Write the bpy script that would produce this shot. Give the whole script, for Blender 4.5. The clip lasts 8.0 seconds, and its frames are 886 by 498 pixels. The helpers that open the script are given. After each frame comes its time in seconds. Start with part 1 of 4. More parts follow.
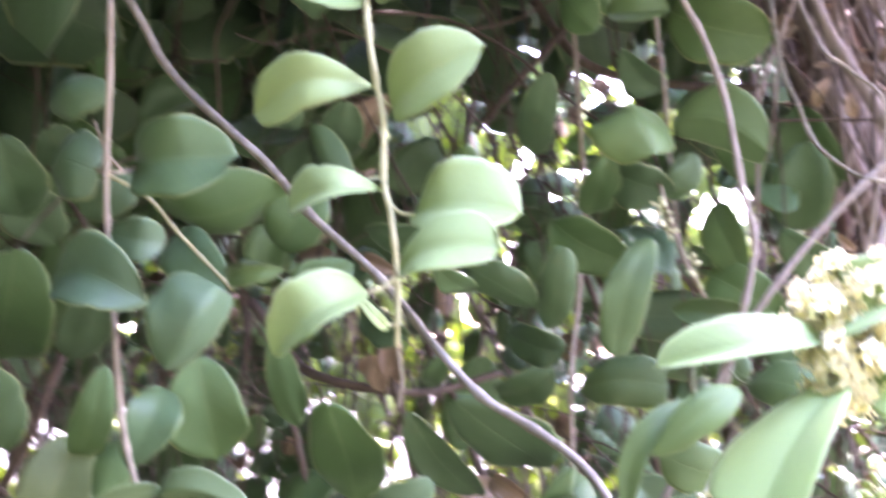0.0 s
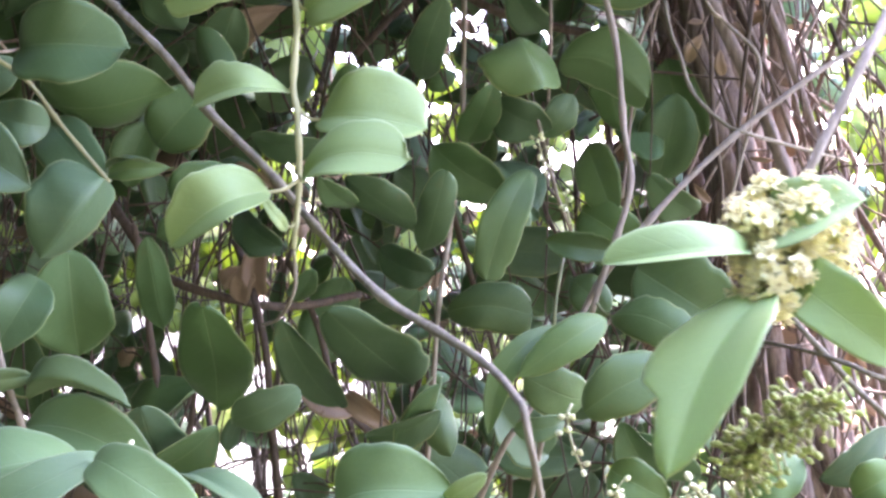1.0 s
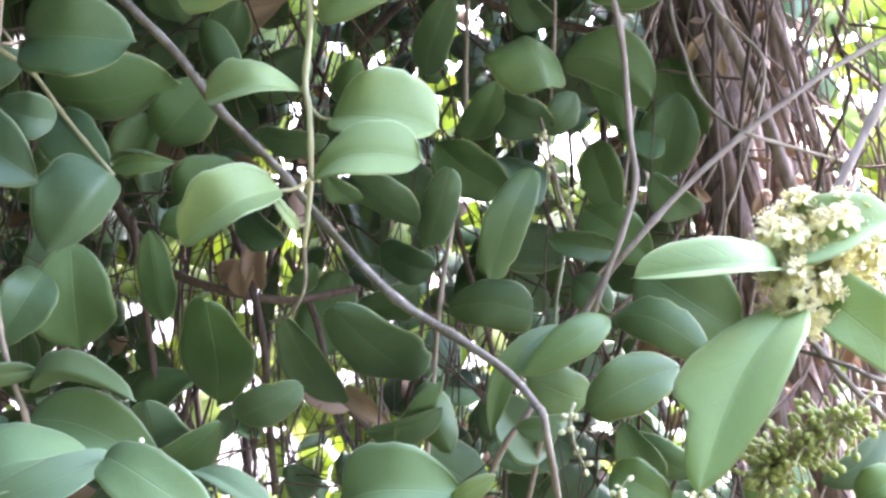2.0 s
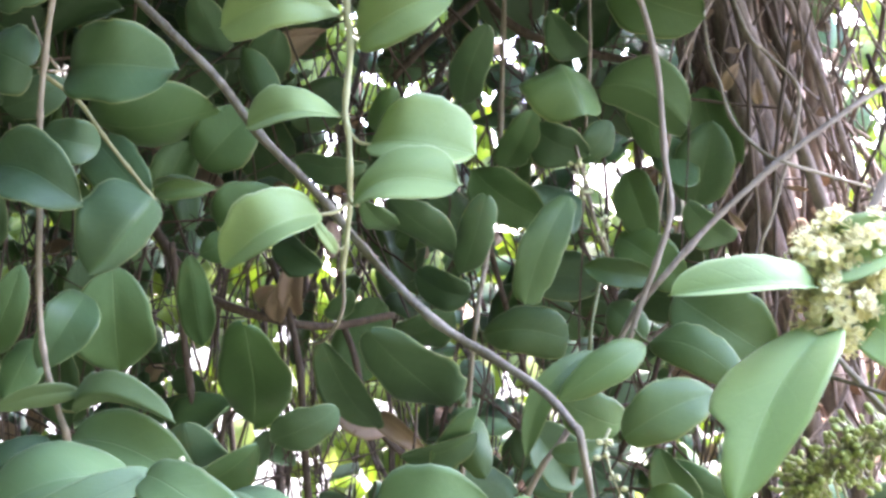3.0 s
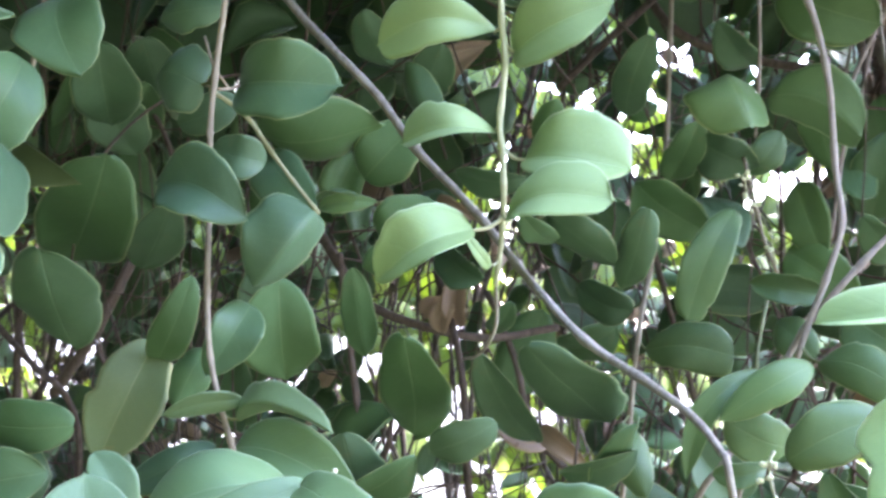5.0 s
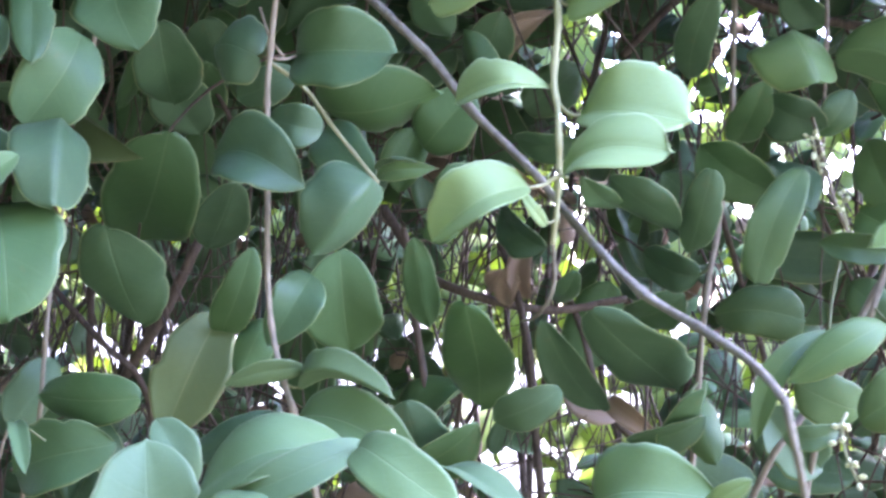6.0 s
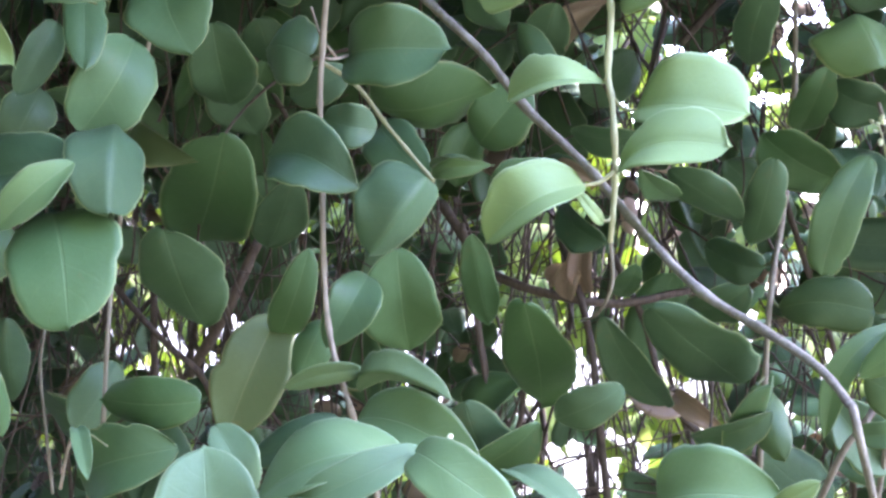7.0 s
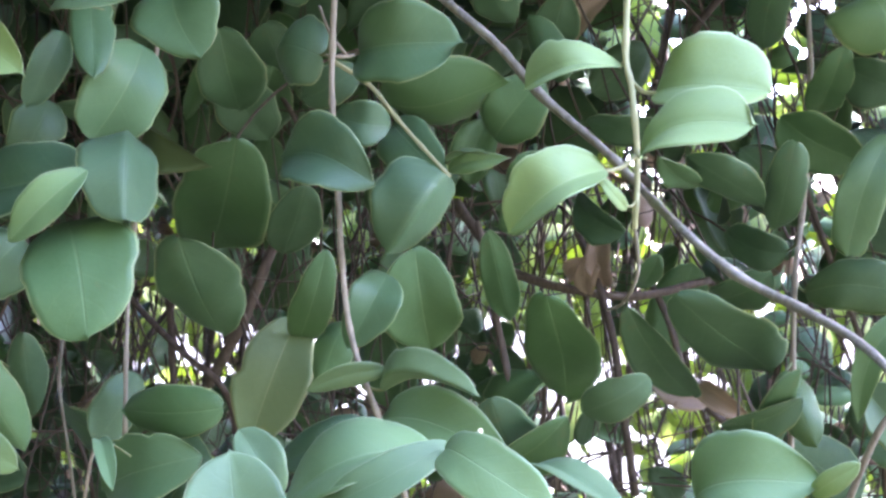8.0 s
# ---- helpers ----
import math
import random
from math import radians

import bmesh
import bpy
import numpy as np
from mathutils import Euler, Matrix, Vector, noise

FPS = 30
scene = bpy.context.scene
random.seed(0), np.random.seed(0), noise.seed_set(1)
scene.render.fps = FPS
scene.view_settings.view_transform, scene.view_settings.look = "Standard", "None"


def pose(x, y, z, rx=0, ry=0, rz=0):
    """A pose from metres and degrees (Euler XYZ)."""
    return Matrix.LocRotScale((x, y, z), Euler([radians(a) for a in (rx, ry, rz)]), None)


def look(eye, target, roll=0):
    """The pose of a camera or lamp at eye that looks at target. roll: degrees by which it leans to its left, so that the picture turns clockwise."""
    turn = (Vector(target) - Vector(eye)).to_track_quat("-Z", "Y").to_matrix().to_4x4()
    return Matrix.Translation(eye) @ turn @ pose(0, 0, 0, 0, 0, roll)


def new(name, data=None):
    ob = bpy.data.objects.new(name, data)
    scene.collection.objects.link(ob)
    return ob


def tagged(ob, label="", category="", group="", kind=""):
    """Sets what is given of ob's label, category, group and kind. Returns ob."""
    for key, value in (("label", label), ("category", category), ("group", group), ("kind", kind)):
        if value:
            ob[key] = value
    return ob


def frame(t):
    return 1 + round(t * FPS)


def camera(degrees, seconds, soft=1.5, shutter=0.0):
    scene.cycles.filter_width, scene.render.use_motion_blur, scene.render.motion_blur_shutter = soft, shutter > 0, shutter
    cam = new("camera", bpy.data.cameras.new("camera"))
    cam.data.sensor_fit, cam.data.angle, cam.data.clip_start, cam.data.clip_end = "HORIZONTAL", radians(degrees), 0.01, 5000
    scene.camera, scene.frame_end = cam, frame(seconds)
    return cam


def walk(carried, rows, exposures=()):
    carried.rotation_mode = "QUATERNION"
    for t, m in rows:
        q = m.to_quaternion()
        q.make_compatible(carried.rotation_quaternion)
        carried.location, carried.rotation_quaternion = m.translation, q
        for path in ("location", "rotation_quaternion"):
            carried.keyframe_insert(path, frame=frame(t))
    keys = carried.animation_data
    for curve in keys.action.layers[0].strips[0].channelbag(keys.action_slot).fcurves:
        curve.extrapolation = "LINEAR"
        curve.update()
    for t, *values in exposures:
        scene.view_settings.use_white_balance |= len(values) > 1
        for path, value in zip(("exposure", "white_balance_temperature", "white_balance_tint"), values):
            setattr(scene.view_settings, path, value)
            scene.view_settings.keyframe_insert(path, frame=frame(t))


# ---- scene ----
cam = camera(40.0, 8.0, soft=2.7, shutter=0.5)
PATH = [
    (0, (0.1684, 0.2678, 1.4583), (-0.4505, 2.1603, 1.6463), -4.7),
    (0.2, (0.1583, 0.2651, 1.4503), (-0.3431, 2.1966, 1.5837), -3.8),
    (0.5, (0.1521, 0.2553, 1.4433), (-0.2512, 2.2059, 1.5361), -2.22),
    (1, (0.1402, 0.2483, 1.4468), (-0.2196, 2.2144, 1.5186), -0.34),
    (1.2, (0.1292, 0.2467, 1.4527), (-0.1998, 2.2188, 1.5051), -0.5),
    (2.3, (0.1286, 0.2441, 1.4518), (-0.211, 2.2141, 1.5115), 0.55),
    (2.5, (0.1225, 0.2344, 1.4496), (-0.2077, 2.2057, 1.5192), 0.38),
    (3, (0.1284, 0.2382, 1.4484), (-0.2625, 2.1968, 1.5533), 0.71),
    (3.5, (0.1173, 0.2336, 1.4592), (-0.3108, 2.1833, 1.5831), 1.01),
    (4, (0.1253, 0.2295, 1.4688), (-0.3848, 2.1597, 1.589), 1.11),
    (4.5, (0.1318, 0.2339, 1.459), (-0.4563, 2.1414, 1.583), 1.16),
    (4.7, (0.1321, 0.2346, 1.4587), (-0.4763, 2.1365, 1.5693), 1.31),
    (5.8, (0.1618, 0.2709, 1.43), (-0.6604, 2.0891, 1.5635), 1.77),
    (6, (0.1437, 0.2539, 1.4395), (-0.6382, 2.0925, 1.5299), 0.54),
    (6.5, (0.1305, 0.2565, 1.4422), (-0.675, 2.0853, 1.5236), 0.26),
    (7, (0.1442, 0.2631, 1.4455), (-0.7331, 2.059, 1.5181), -0.51),
    (7.5, (0.1287, 0.2648, 1.4442), (-0.7359, 2.0667, 1.5188), -1.29),
    (8, (0.1353, 0.2695, 1.4401), (-0.7577, 2.0572, 1.5224), -2.65),
]
walk(cam, [(t, look(eye, target, roll)) for t, eye, target, roll in PATH],
     exposures=[(0, 5.62, 6100, 53), (0.3, 5.38, 6150, 50), (1.0, 5.04, 6150, 40), (2.4, 4.98, 6050, 34), (3.4, 5.01, 6150, 28), (4.6, 5.13, 5950, 25), (5.8, 5.25, 5450, 40), (6.6, 5.15, 5600, 35), (8, 5.15, 5650, 35)])

# ---- daylight: open sky before the hedge, the sun high beyond it
SUN_ELEVATION, SUN_AZIMUTH = 50.0, 28.0      # degrees; azimuth from +y towards +x
world = bpy.data.worlds.new("daylight")
scene.world = world
world.use_nodes = True
wn = world.node_tree.nodes
sky = wn.new("ShaderNodeTexSky")
sky.sky_type, sky.sun_disc = "NISHITA", False
sky.sun_elevation, sky.sun_rotation = radians(SUN_ELEVATION), radians(SUN_AZIMUTH)
sky.air_density, sky.dust_density, sky.ozone_density = 1.0, 2.5, 1.0
wn["Background"].inputs["Strength"].default_value = 0.15
world.node_tree.links.new(sky.outputs["Color"], wn["Background"].inputs["Color"])
lamp = bpy.data.lights.new("sun", "SUN")
lamp.energy, lamp.angle, lamp.color = 2.9, radians(2.5), (1.0, 0.94, 0.84)
sun = new("sun", lamp)
e, a = radians(SUN_ELEVATION), radians(SUN_AZIMUTH)
toward = Vector((math.sin(a) * math.cos(e), math.cos(a) * math.cos(e), math.sin(e)))
sun.matrix_world = look(toward * 30, (0, 0, 0))
scene.view_settings.exposure = 0.0


# ---- materials
class Nodes:
    def __init__(self, name):
        self.material = bpy.data.materials.new(name)
        self.material.use_nodes = True
        self.tree = self.material.node_tree
        self.bsdf = self.tree.nodes["Principled BSDF"]
        self.out = self.tree.nodes["Material Output"]

    def add(self, kind, **values):
        node = self.tree.nodes.new("ShaderNode" + kind)
        for key, value in values.items():
            node.inputs[key.replace("_", " ")].default_value = value
        return node

    def link(self, a, b):
        self.tree.links.new(a, b)

    def math(self, operation, a, b=0.0, c=0.0, clamp=False):
        node = self.tree.nodes.new("ShaderNodeMath")
        node.operation, node.use_clamp = operation, clamp
        for slot, value in zip(node.inputs, (a, b, c)):
            if isinstance(value, (int, float)):
                slot.default_value = value
            else:
                self.link(value, slot)
        return node.outputs[0]

    def mix(self, factor, a, b):
        node = self.tree.nodes.new("ShaderNodeMix")
        node.data_type = "RGBA"
        for slot, value in ((node.inputs[0], factor), (node.inputs[6], a), (node.inputs[7], b)):
            if isinstance(value, (int, float)):
                slot.default_value = value
            elif isinstance(value, tuple):
                slot.default_value = (*value, 1)
            else:
                self.link(value, slot)
        return node.outputs[2]

    def steps(self, value, low, high):
        node = self.tree.nodes.new("ShaderNodeMapRange")
        node.interpolation_type = "SMOOTHSTEP"
        node.inputs["From Min"].default_value, node.inputs["From Max"].default_value = low, high
        self.link(value, node.inputs["Value"])
        return node.outputs[0]

    def noise(self, scale, detail=4.0, rough=0.55, where=None):
        node = self.add("TexNoise", Scale=scale, Detail=detail, Roughness=rough)
        self.link(where or self.add("TexCoord").outputs["Object"], node.inputs["Vector"])
        return node.outputs["Fac"]

    def bump(self, height, strength, distance):
        node = self.add("Bump", Strength=strength, Distance=distance)
        self.link(height, node.inputs["Height"])
        self.link(node.outputs[0], self.bsdf.inputs["Normal"])
        return node.outputs[0]


def leaf_material(name, deep, light, vein, rough, glow, glow_colour, spread=0.35, stain=(0.16, 0.12, 0.04), stains=0.12, rib=0.35):
    """A blade with a pale midrib and rim, faint side veins, blotches, gloss and light coming through."""
    n = Nodes(name)
    uv = n.add("TexCoord").outputs["UV"]
    cut = n.add("SeparateXYZ")
    n.link(uv, cut.inputs[0])
    across = n.math("MULTIPLY", n.math("ABSOLUTE", n.math("SUBTRACT", cut.outputs[0], 0.5)), 2.0)
    along = cut.outputs[1]
    chance = n.add("ObjectInfo").outputs["Random"]
    island = n.add("NewGeometry").outputs["Random Per Island"]
    luck = n.math("FRACT", n.math("ADD", chance, n.math("MULTIPLY", island, 3.7)))
    other_luck = n.math("FRACT", n.math("MULTIPLY", luck, 17.3))
    blotch = n.noise(38.0, 3.0)
    mottle = n.noise(130.0, 4.0, 0.65)
    grain = n.noise(420.0, 3.0)
    tone = n.math("ADD", n.math("MULTIPLY", luck, spread), n.math("ADD", n.math("MULTIPLY", blotch, 0.42), n.math("MULTIPLY", mottle, 0.2)), clamp=True)
    colour = n.mix(tone, deep, light)
    colour = n.mix(n.math("MULTIPLY", n.steps(other_luck, 0.35, 1.0), 0.17), colour, glow_colour)
    slant = n.math("SUBTRACT", n.math("MULTIPLY", along, 6.0), n.math("MULTIPLY", across, 1.5))
    ripple = n.math("ABSOLUTE", n.math("SUBTRACT", n.math("FRACT", slant), 0.5))
    side_vein = n.math("SUBTRACT", 1.0, n.steps(ripple, 0.0, 0.07))
    inner = n.math("SUBTRACT", 1.0, n.steps(across, 0.55, 0.95))
    side_vein = n.math("MULTIPLY", side_vein, inner)
    rib_width = n.math("ADD", n.math("MULTIPLY", n.math("SUBTRACT", 1.0, along), 0.03), 0.018)
    midrib = n.math("SUBTRACT", 1.0, n.steps(n.math("DIVIDE", across, rib_width), 0.45, 1.1))
    rim = n.steps(across, 0.94, 0.985)
    colour = n.mix(n.math("MULTIPLY", side_vein, 0.035), colour, vein)
    colour = n.mix(n.math("MULTIPLY", midrib, n.math("MULTIPLY", n.math("ADD", other_luck, 0.25), rib)), colour, vein)
    colour = n.mix(n.math("MULTIPLY", rim, 0.75), colour, vein)
    spots = n.steps(n.noise(95.0, 2.0), 0.68, 0.74)
    colour = n.mix(n.math("MULTIPLY", spots, stains), colour, stain)
    scorch = n.math("MULTIPLY", n.steps(n.math("ADD", across, n.math("MULTIPLY", blotch, 0.5)), 1.2, 1.34), 0.35)
    colour = n.mix(scorch, colour, stain)
    n.link(colour, n.bsdf.inputs["Base Color"])
    gloss = n.math("ADD", n.math("MULTIPLY", blotch, 0.22), n.math("ADD", n.math("MULTIPLY", grain, 0.08), rough - 0.09))
    n.link(gloss, n.bsdf.inputs["Roughness"])
    n.bsdf.inputs["Specular IOR Level"].default_value = 0.32
    height = n.math("ADD", n.math("MULTIPLY", grain, 0.12), n.math("ADD", n.math("MULTIPLY", side_vein, -0.07), n.math("MULTIPLY", midrib, -0.45)))
    height = n.math("ADD", height, n.math("MULTIPLY", mottle, 0.5))
    normal = n.bump(height, 0.5, 0.0008)
    through_leaf = n.add("BsdfTranslucent")
    n.link(n.mix(0.65, colour, glow_colour), through_leaf.inputs["Color"])
    n.link(normal, through_leaf.inputs["Normal"])
    blend = n.add("MixShader", Fac=glow)
    n.link(n.bsdf.outputs[0], blend.inputs[1])
    n.link(through_leaf.outputs[0], blend.inputs[2])
    n.link(blend.outputs[0], n.out.inputs["Surface"])
    return n.material


def bark_material(name, dark, light, scale, rough=0.8, ridge=0.0012, lichen=None):
    n = Nodes(name)
    where = n.add("Mapping")
    where.inputs["Scale"].default_value = (1, 1, 0.22)
    n.link(n.add("TexCoord").outputs["Object"], where.inputs["Vector"])
    fibre = n.noise(scale, 6.0, 0.65, where.outputs[0])
    patch = n.noise(scale * 0.12, 3.0)
    chance = n.add("ObjectInfo").outputs["Random"]
    island = n.add("NewGeometry").outputs["Random Per Island"]
    luck = n.math("FRACT", n.math("ADD", chance, n.math("MULTIPLY", island, 5.3)))
    tone = n.math("ADD", n.math("MULTIPLY", n.steps(fibre, 0.3, 0.7), 0.55), n.math("MULTIPLY", luck, 0.4), clamp=True)
    colour = n.mix(tone, dark, light)
    if lichen:
        colour = n.mix(n.math("MULTIPLY", n.steps(patch, 0.52, 0.66), 0.6), colour, lichen)
    n.link(colour, n.bsdf.inputs["Base Color"])
    n.bsdf.inputs["Roughness"].default_value = rough
    n.bsdf.inputs["Specular IOR Level"].default_value = 0.3
    n.bump(fibre, 0.8, ridge)
    return n.material


def plain_material(name, a, b, scale, rough=0.6, glow=0.0):
    n = Nodes(name)
    tone = n.math("ADD", n.math("MULTIPLY", n.noise(scale), 0.6), n.math("MULTIPLY", n.add("ObjectInfo").outputs["Random"], 0.4))
    colour = n.mix(tone, a, b)
    n.link(colour, n.bsdf.inputs["Base Color"])
    n.bsdf.inputs["Roughness"].default_value = rough
    n.bump(n.noise(scale * 4), 0.4, 0.0005)
    if glow:
        soft = n.add("BsdfTranslucent")
        n.link(colour, soft.inputs["Color"])
        blend = n.add("MixShader", Fac=glow)
        n.link(n.bsdf.outputs[0], blend.inputs[1])
        n.link(soft.outputs[0], blend.inputs[2])
        n.link(blend.outputs[0], n.out.inputs["Surface"])
    return n.material


MATURE = leaf_material("mature_leaf", (0.028, 0.062, 0.028), (0.092, 0.160, 0.075), (0.26, 0.33, 0.15), 0.43, 0.08, (0.14, 0.30, 0.04), spread=0.5, rib=0.10)
YOUNG = leaf_material("young_leaf", (0.170, 0.255, 0.090), (0.250, 0.340, 0.128), (0.40, 0.48, 0.26), 0.44, 0.20, (0.30, 0.46, 0.14), stains=0.05, rib=0.22)
# yellower variant of mature_leaf: the warm light on the right put into the colour
SUN_WARMED = leaf_material("sun_warmed_leaf", (0.040, 0.076, 0.026), (0.112, 0.178, 0.064), (0.27, 0.33, 0.14), 0.42, 0.11, (0.20, 0.36, 0.05), spread=0.5, rib=0.16)
# brighter copy of young_leaf: stronger light on the near shoot put into the colour
BRIGHT_YOUNG = leaf_material("bright_young_leaf", (0.225, 0.335, 0.130), (0.310, 0.430, 0.185), (0.46, 0.54, 0.30), 0.44, 0.26, (0.36, 0.54, 0.17), stains=0.04, rib=0.12)
OLD = leaf_material("old_leaf", (0.062, 0.092, 0.034), (0.098, 0.138, 0.050), (0.22, 0.22, 0.10), 0.55, 0.10, (0.22, 0.26, 0.05), stains=0.3)
# paler grey-green: sky light and sheen on upturned leaves put into the colour
PALE = leaf_material("skylit_grey_green_leaf", (0.085, 0.150, 0.066), (0.150, 0.230, 0.105), (0.32, 0.40, 0.22), 0.48, 0.12, (0.22, 0.38, 0.09), stains=0.08, rib=0.16)
FAR = leaf_material("sunlit_leaf", (0.080, 0.120, 0.030), (0.140, 0.200, 0.055), (0.25, 0.32, 0.12), 0.5, 0.48, (0.42, 0.52, 0.10), spread=0.6)
DRY = leaf_material("dry_leaf", (0.16, 0.108, 0.072), (0.33, 0.245, 0.175), (0.42, 0.30, 0.18), 0.75, 0.14, (0.44, 0.29, 0.17), spread=0.7, stain=(0.10, 0.05, 0.02), stains=0.5)
LEAF = {"mature": MATURE, "gloss": PALE, "pale": PALE, "dark": MATURE, "young": YOUNG, "bud": YOUNG, "old": OLD, "fresh": SUN_WARMED, "bright_young": BRIGHT_YOUNG}
TAN = bark_material("tan_stem_bark", (0.17, 0.135, 0.085), (0.34, 0.285, 0.195), 260, 0.7, 0.0005)
GREEN = bark_material("green_stem_skin", (0.26, 0.265, 0.125), (0.40, 0.39, 0.22), 300, 0.55, 0.0003)
STALK = bark_material("green_stalk_skin", (0.085, 0.105, 0.040), (0.17, 0.19, 0.075), 300, 0.55, 0.0003)
GREY = bark_material("grey_branch_bark", (0.095, 0.080, 0.053), (0.240, 0.214, 0.152), 300, 0.85, 0.0016, (0.29, 0.26, 0.192))
PALE_BARK = bark_material("pale_twig_bark", (0.155, 0.125, 0.098), (0.345, 0.298, 0.240), 280, 0.8, 0.0007)
BROWN = bark_material("brown_liana_bark", (0.072, 0.054, 0.045), (0.355, 0.285, 0.242), 220, 0.9, 0.0022, (0.100, 0.070, 0.058))
TWIG = bark_material("dead_twig_bark", (0.034, 0.025, 0.019), (0.135, 0.100, 0.074), 240, 0.85, 0.0008)
PETAL = plain_material("cream_petal", (0.90, 0.86, 0.50), (0.93, 0.90, 0.63), 300, 0.6, 0.5)
STAMEN = plain_material("yellow_stamen", (0.80, 0.74, 0.40), (0.88, 0.83, 0.54), 300, 0.6, 0.3)
BUD = plain_material("yellow_green_bud", (0.30, 0.37, 0.11), (0.45, 0.51, 0.18), 300, 0.55, 0.4)
PALE_BUD = plain_material("pale_bud", (0.66, 0.68, 0.38), (0.80, 0.80, 0.52), 300, 0.55, 0.25)
# near-black green, so that the added wall throws little sun back
WALL = plain_material("dark_blocker_wall", (0.012, 0.020, 0.009), (0.036, 0.046, 0.022), 5.0, 0.9)
SOIL = plain_material("leaf_littered_soil", (0.016, 0.018, 0.010), (0.046, 0.046, 0.026), 6.0, 0.9)

# ---- building blocks
AT = {}


def build(name, verts, faces, material, uvs=None, smooth=True):
    me = bpy.data.meshes.new(name)
    me.from_pydata([tuple(v) for v in verts], [], [tuple(f) for f in faces])
    if uvs is not None:
        layer = me.uv_layers.new(name="UVMap")
        order = np.empty(len(me.loops), dtype=np.int32)
        me.loops.foreach_get("vertex_index", order)
        layer.data.foreach_set("uv", np.asarray(uvs, dtype=np.float32)[order].ravel())
    if smooth:
        me.polygons.foreach_set("use_smooth", [True] * len(me.polygons))
    me.materials.append(material)
    me.update()
    return me


def thing(name, at, label, category, group="", kind=""):
    """The base of a thing with parts."""
    ob = new(name)
    ob.empty_display_size = 0.02
    ob.location = at
    AT[ob.name] = Vector(at)
    return tagged(ob, label, category, group, kind)


def part(name, me, parent, at, label="", turn=None):
    ob = new(name, me)
    ob.parent = parent
    local = Vector(at) - AT[parent.name]
    ob.matrix_basis = Matrix.Translation(local) @ turn if turn else Matrix.Translation(local)
    AT[ob.name] = Vector(at)
    return tagged(ob, label)


def glide(points, per=6):
    """A smooth line through points (Catmull-Rom)."""
    p = np.array(points, float)
    p = np.vstack([2 * p[0] - p[1], p, 2 * p[-1] - p[-2]])
    out = []
    for i in range(1, len(p) - 2):
        a, b, c, d = p[i - 1 : i + 3]
        for s in np.arange(per) / per:
            out.append(0.5 * (2 * b + (c - a) * s + (2 * a - 5 * b + 4 * c - d) * s * s + (3 * b - a - 3 * c + d) * s**3))
    return np.vstack([out, p[-2]])


def tube(line, r0, r1, sides=8, rough=0.0, seed=0, knots=()):
    """Vertices and faces of a closed round stem along a line; rough: uneven girth; knots: swellings at these shares of the length."""
    line = np.asarray(line, float)
    n = len(line)
    step = np.gradient(line, axis=0)
    step /= np.linalg.norm(step, axis=1)[:, None] + 1e-12
    side = np.cross(step[0], (0.31, 0.87, 0.38))
    rng = np.random.default_rng(seed)
    rings = []
    for i in range(n):
        side = side - step[i] * (side @ step[i])
        side /= np.linalg.norm(side)
        other = np.cross(step[i], side)
        s = i / (n - 1)
        r = r0 + (r1 - r0) * s
        for k in knots:
            r *= 1 + 0.30 * math.exp(-(((s - k) * n / 1.2) ** 2))
        turn = np.arange(sides) * 2 * np.pi / sides
        girth = r * (1 + rough * rng.uniform(-1, 1, sides)) if rough else np.full(sides, r)
        rings.append(line[i] + (np.cos(turn) * girth)[:, None] * side + (np.sin(turn) * girth)[:, None] * other)
    verts = np.vstack([*rings, line[0], line[-1]])
    faces = [(i * sides + j, i * sides + (j + 1) % sides, (i + 1) * sides + (j + 1) % sides, (i + 1) * sides + j)
             for i in range(n - 1) for j in range(sides)]
    faces += [(n * sides, (j + 1) % sides, j) for j in range(sides)]
    faces += [(n * sides + 1, (n - 1) * sides + j, (n - 1) * sides + (j + 1) % sides) for j in range(sides)]
    return verts, faces


def merge(pieces):
    verts, faces, uvs, base = [], [], [], 0
    for v, f, *uv in pieces:
        verts.append(v)
        faces += [tuple(i + base for i in face) for face in f]
        if uv:
            uvs.append(uv[0])
        base += len(v)
    return np.vstack(verts), faces, (np.vstack(uvs) if uvs else None)


def ball(radius, squash=1.0, rings=5, sides=7):
    v = [(0, 0, -radius * squash)]
    for i in range(1, rings):
        a = math.pi * i / rings
        v += [(radius * math.sin(a) * math.cos(b), radius * math.sin(a) * math.sin(b), -radius * squash * math.cos(a)) for b in np.arange(sides) * 2 * math.pi / sides]
    v.append((0, 0, radius * squash))
    f = [(0, 1 + (j + 1) % sides, 1 + j) for j in range(sides)]
    for i in range(rings - 2):
        f += [(1 + i * sides + j, 1 + i * sides + (j + 1) % sides, 1 + (i + 1) * sides + (j + 1) % sides, 1 + (i + 1) * sides + j) for j in range(sides)]
    last = 1 + (rings - 2) * sides
    f += [(len(v) - 1, last + j, last + (j + 1) % sides) for j in range(sides)]
    return np.array(v), f


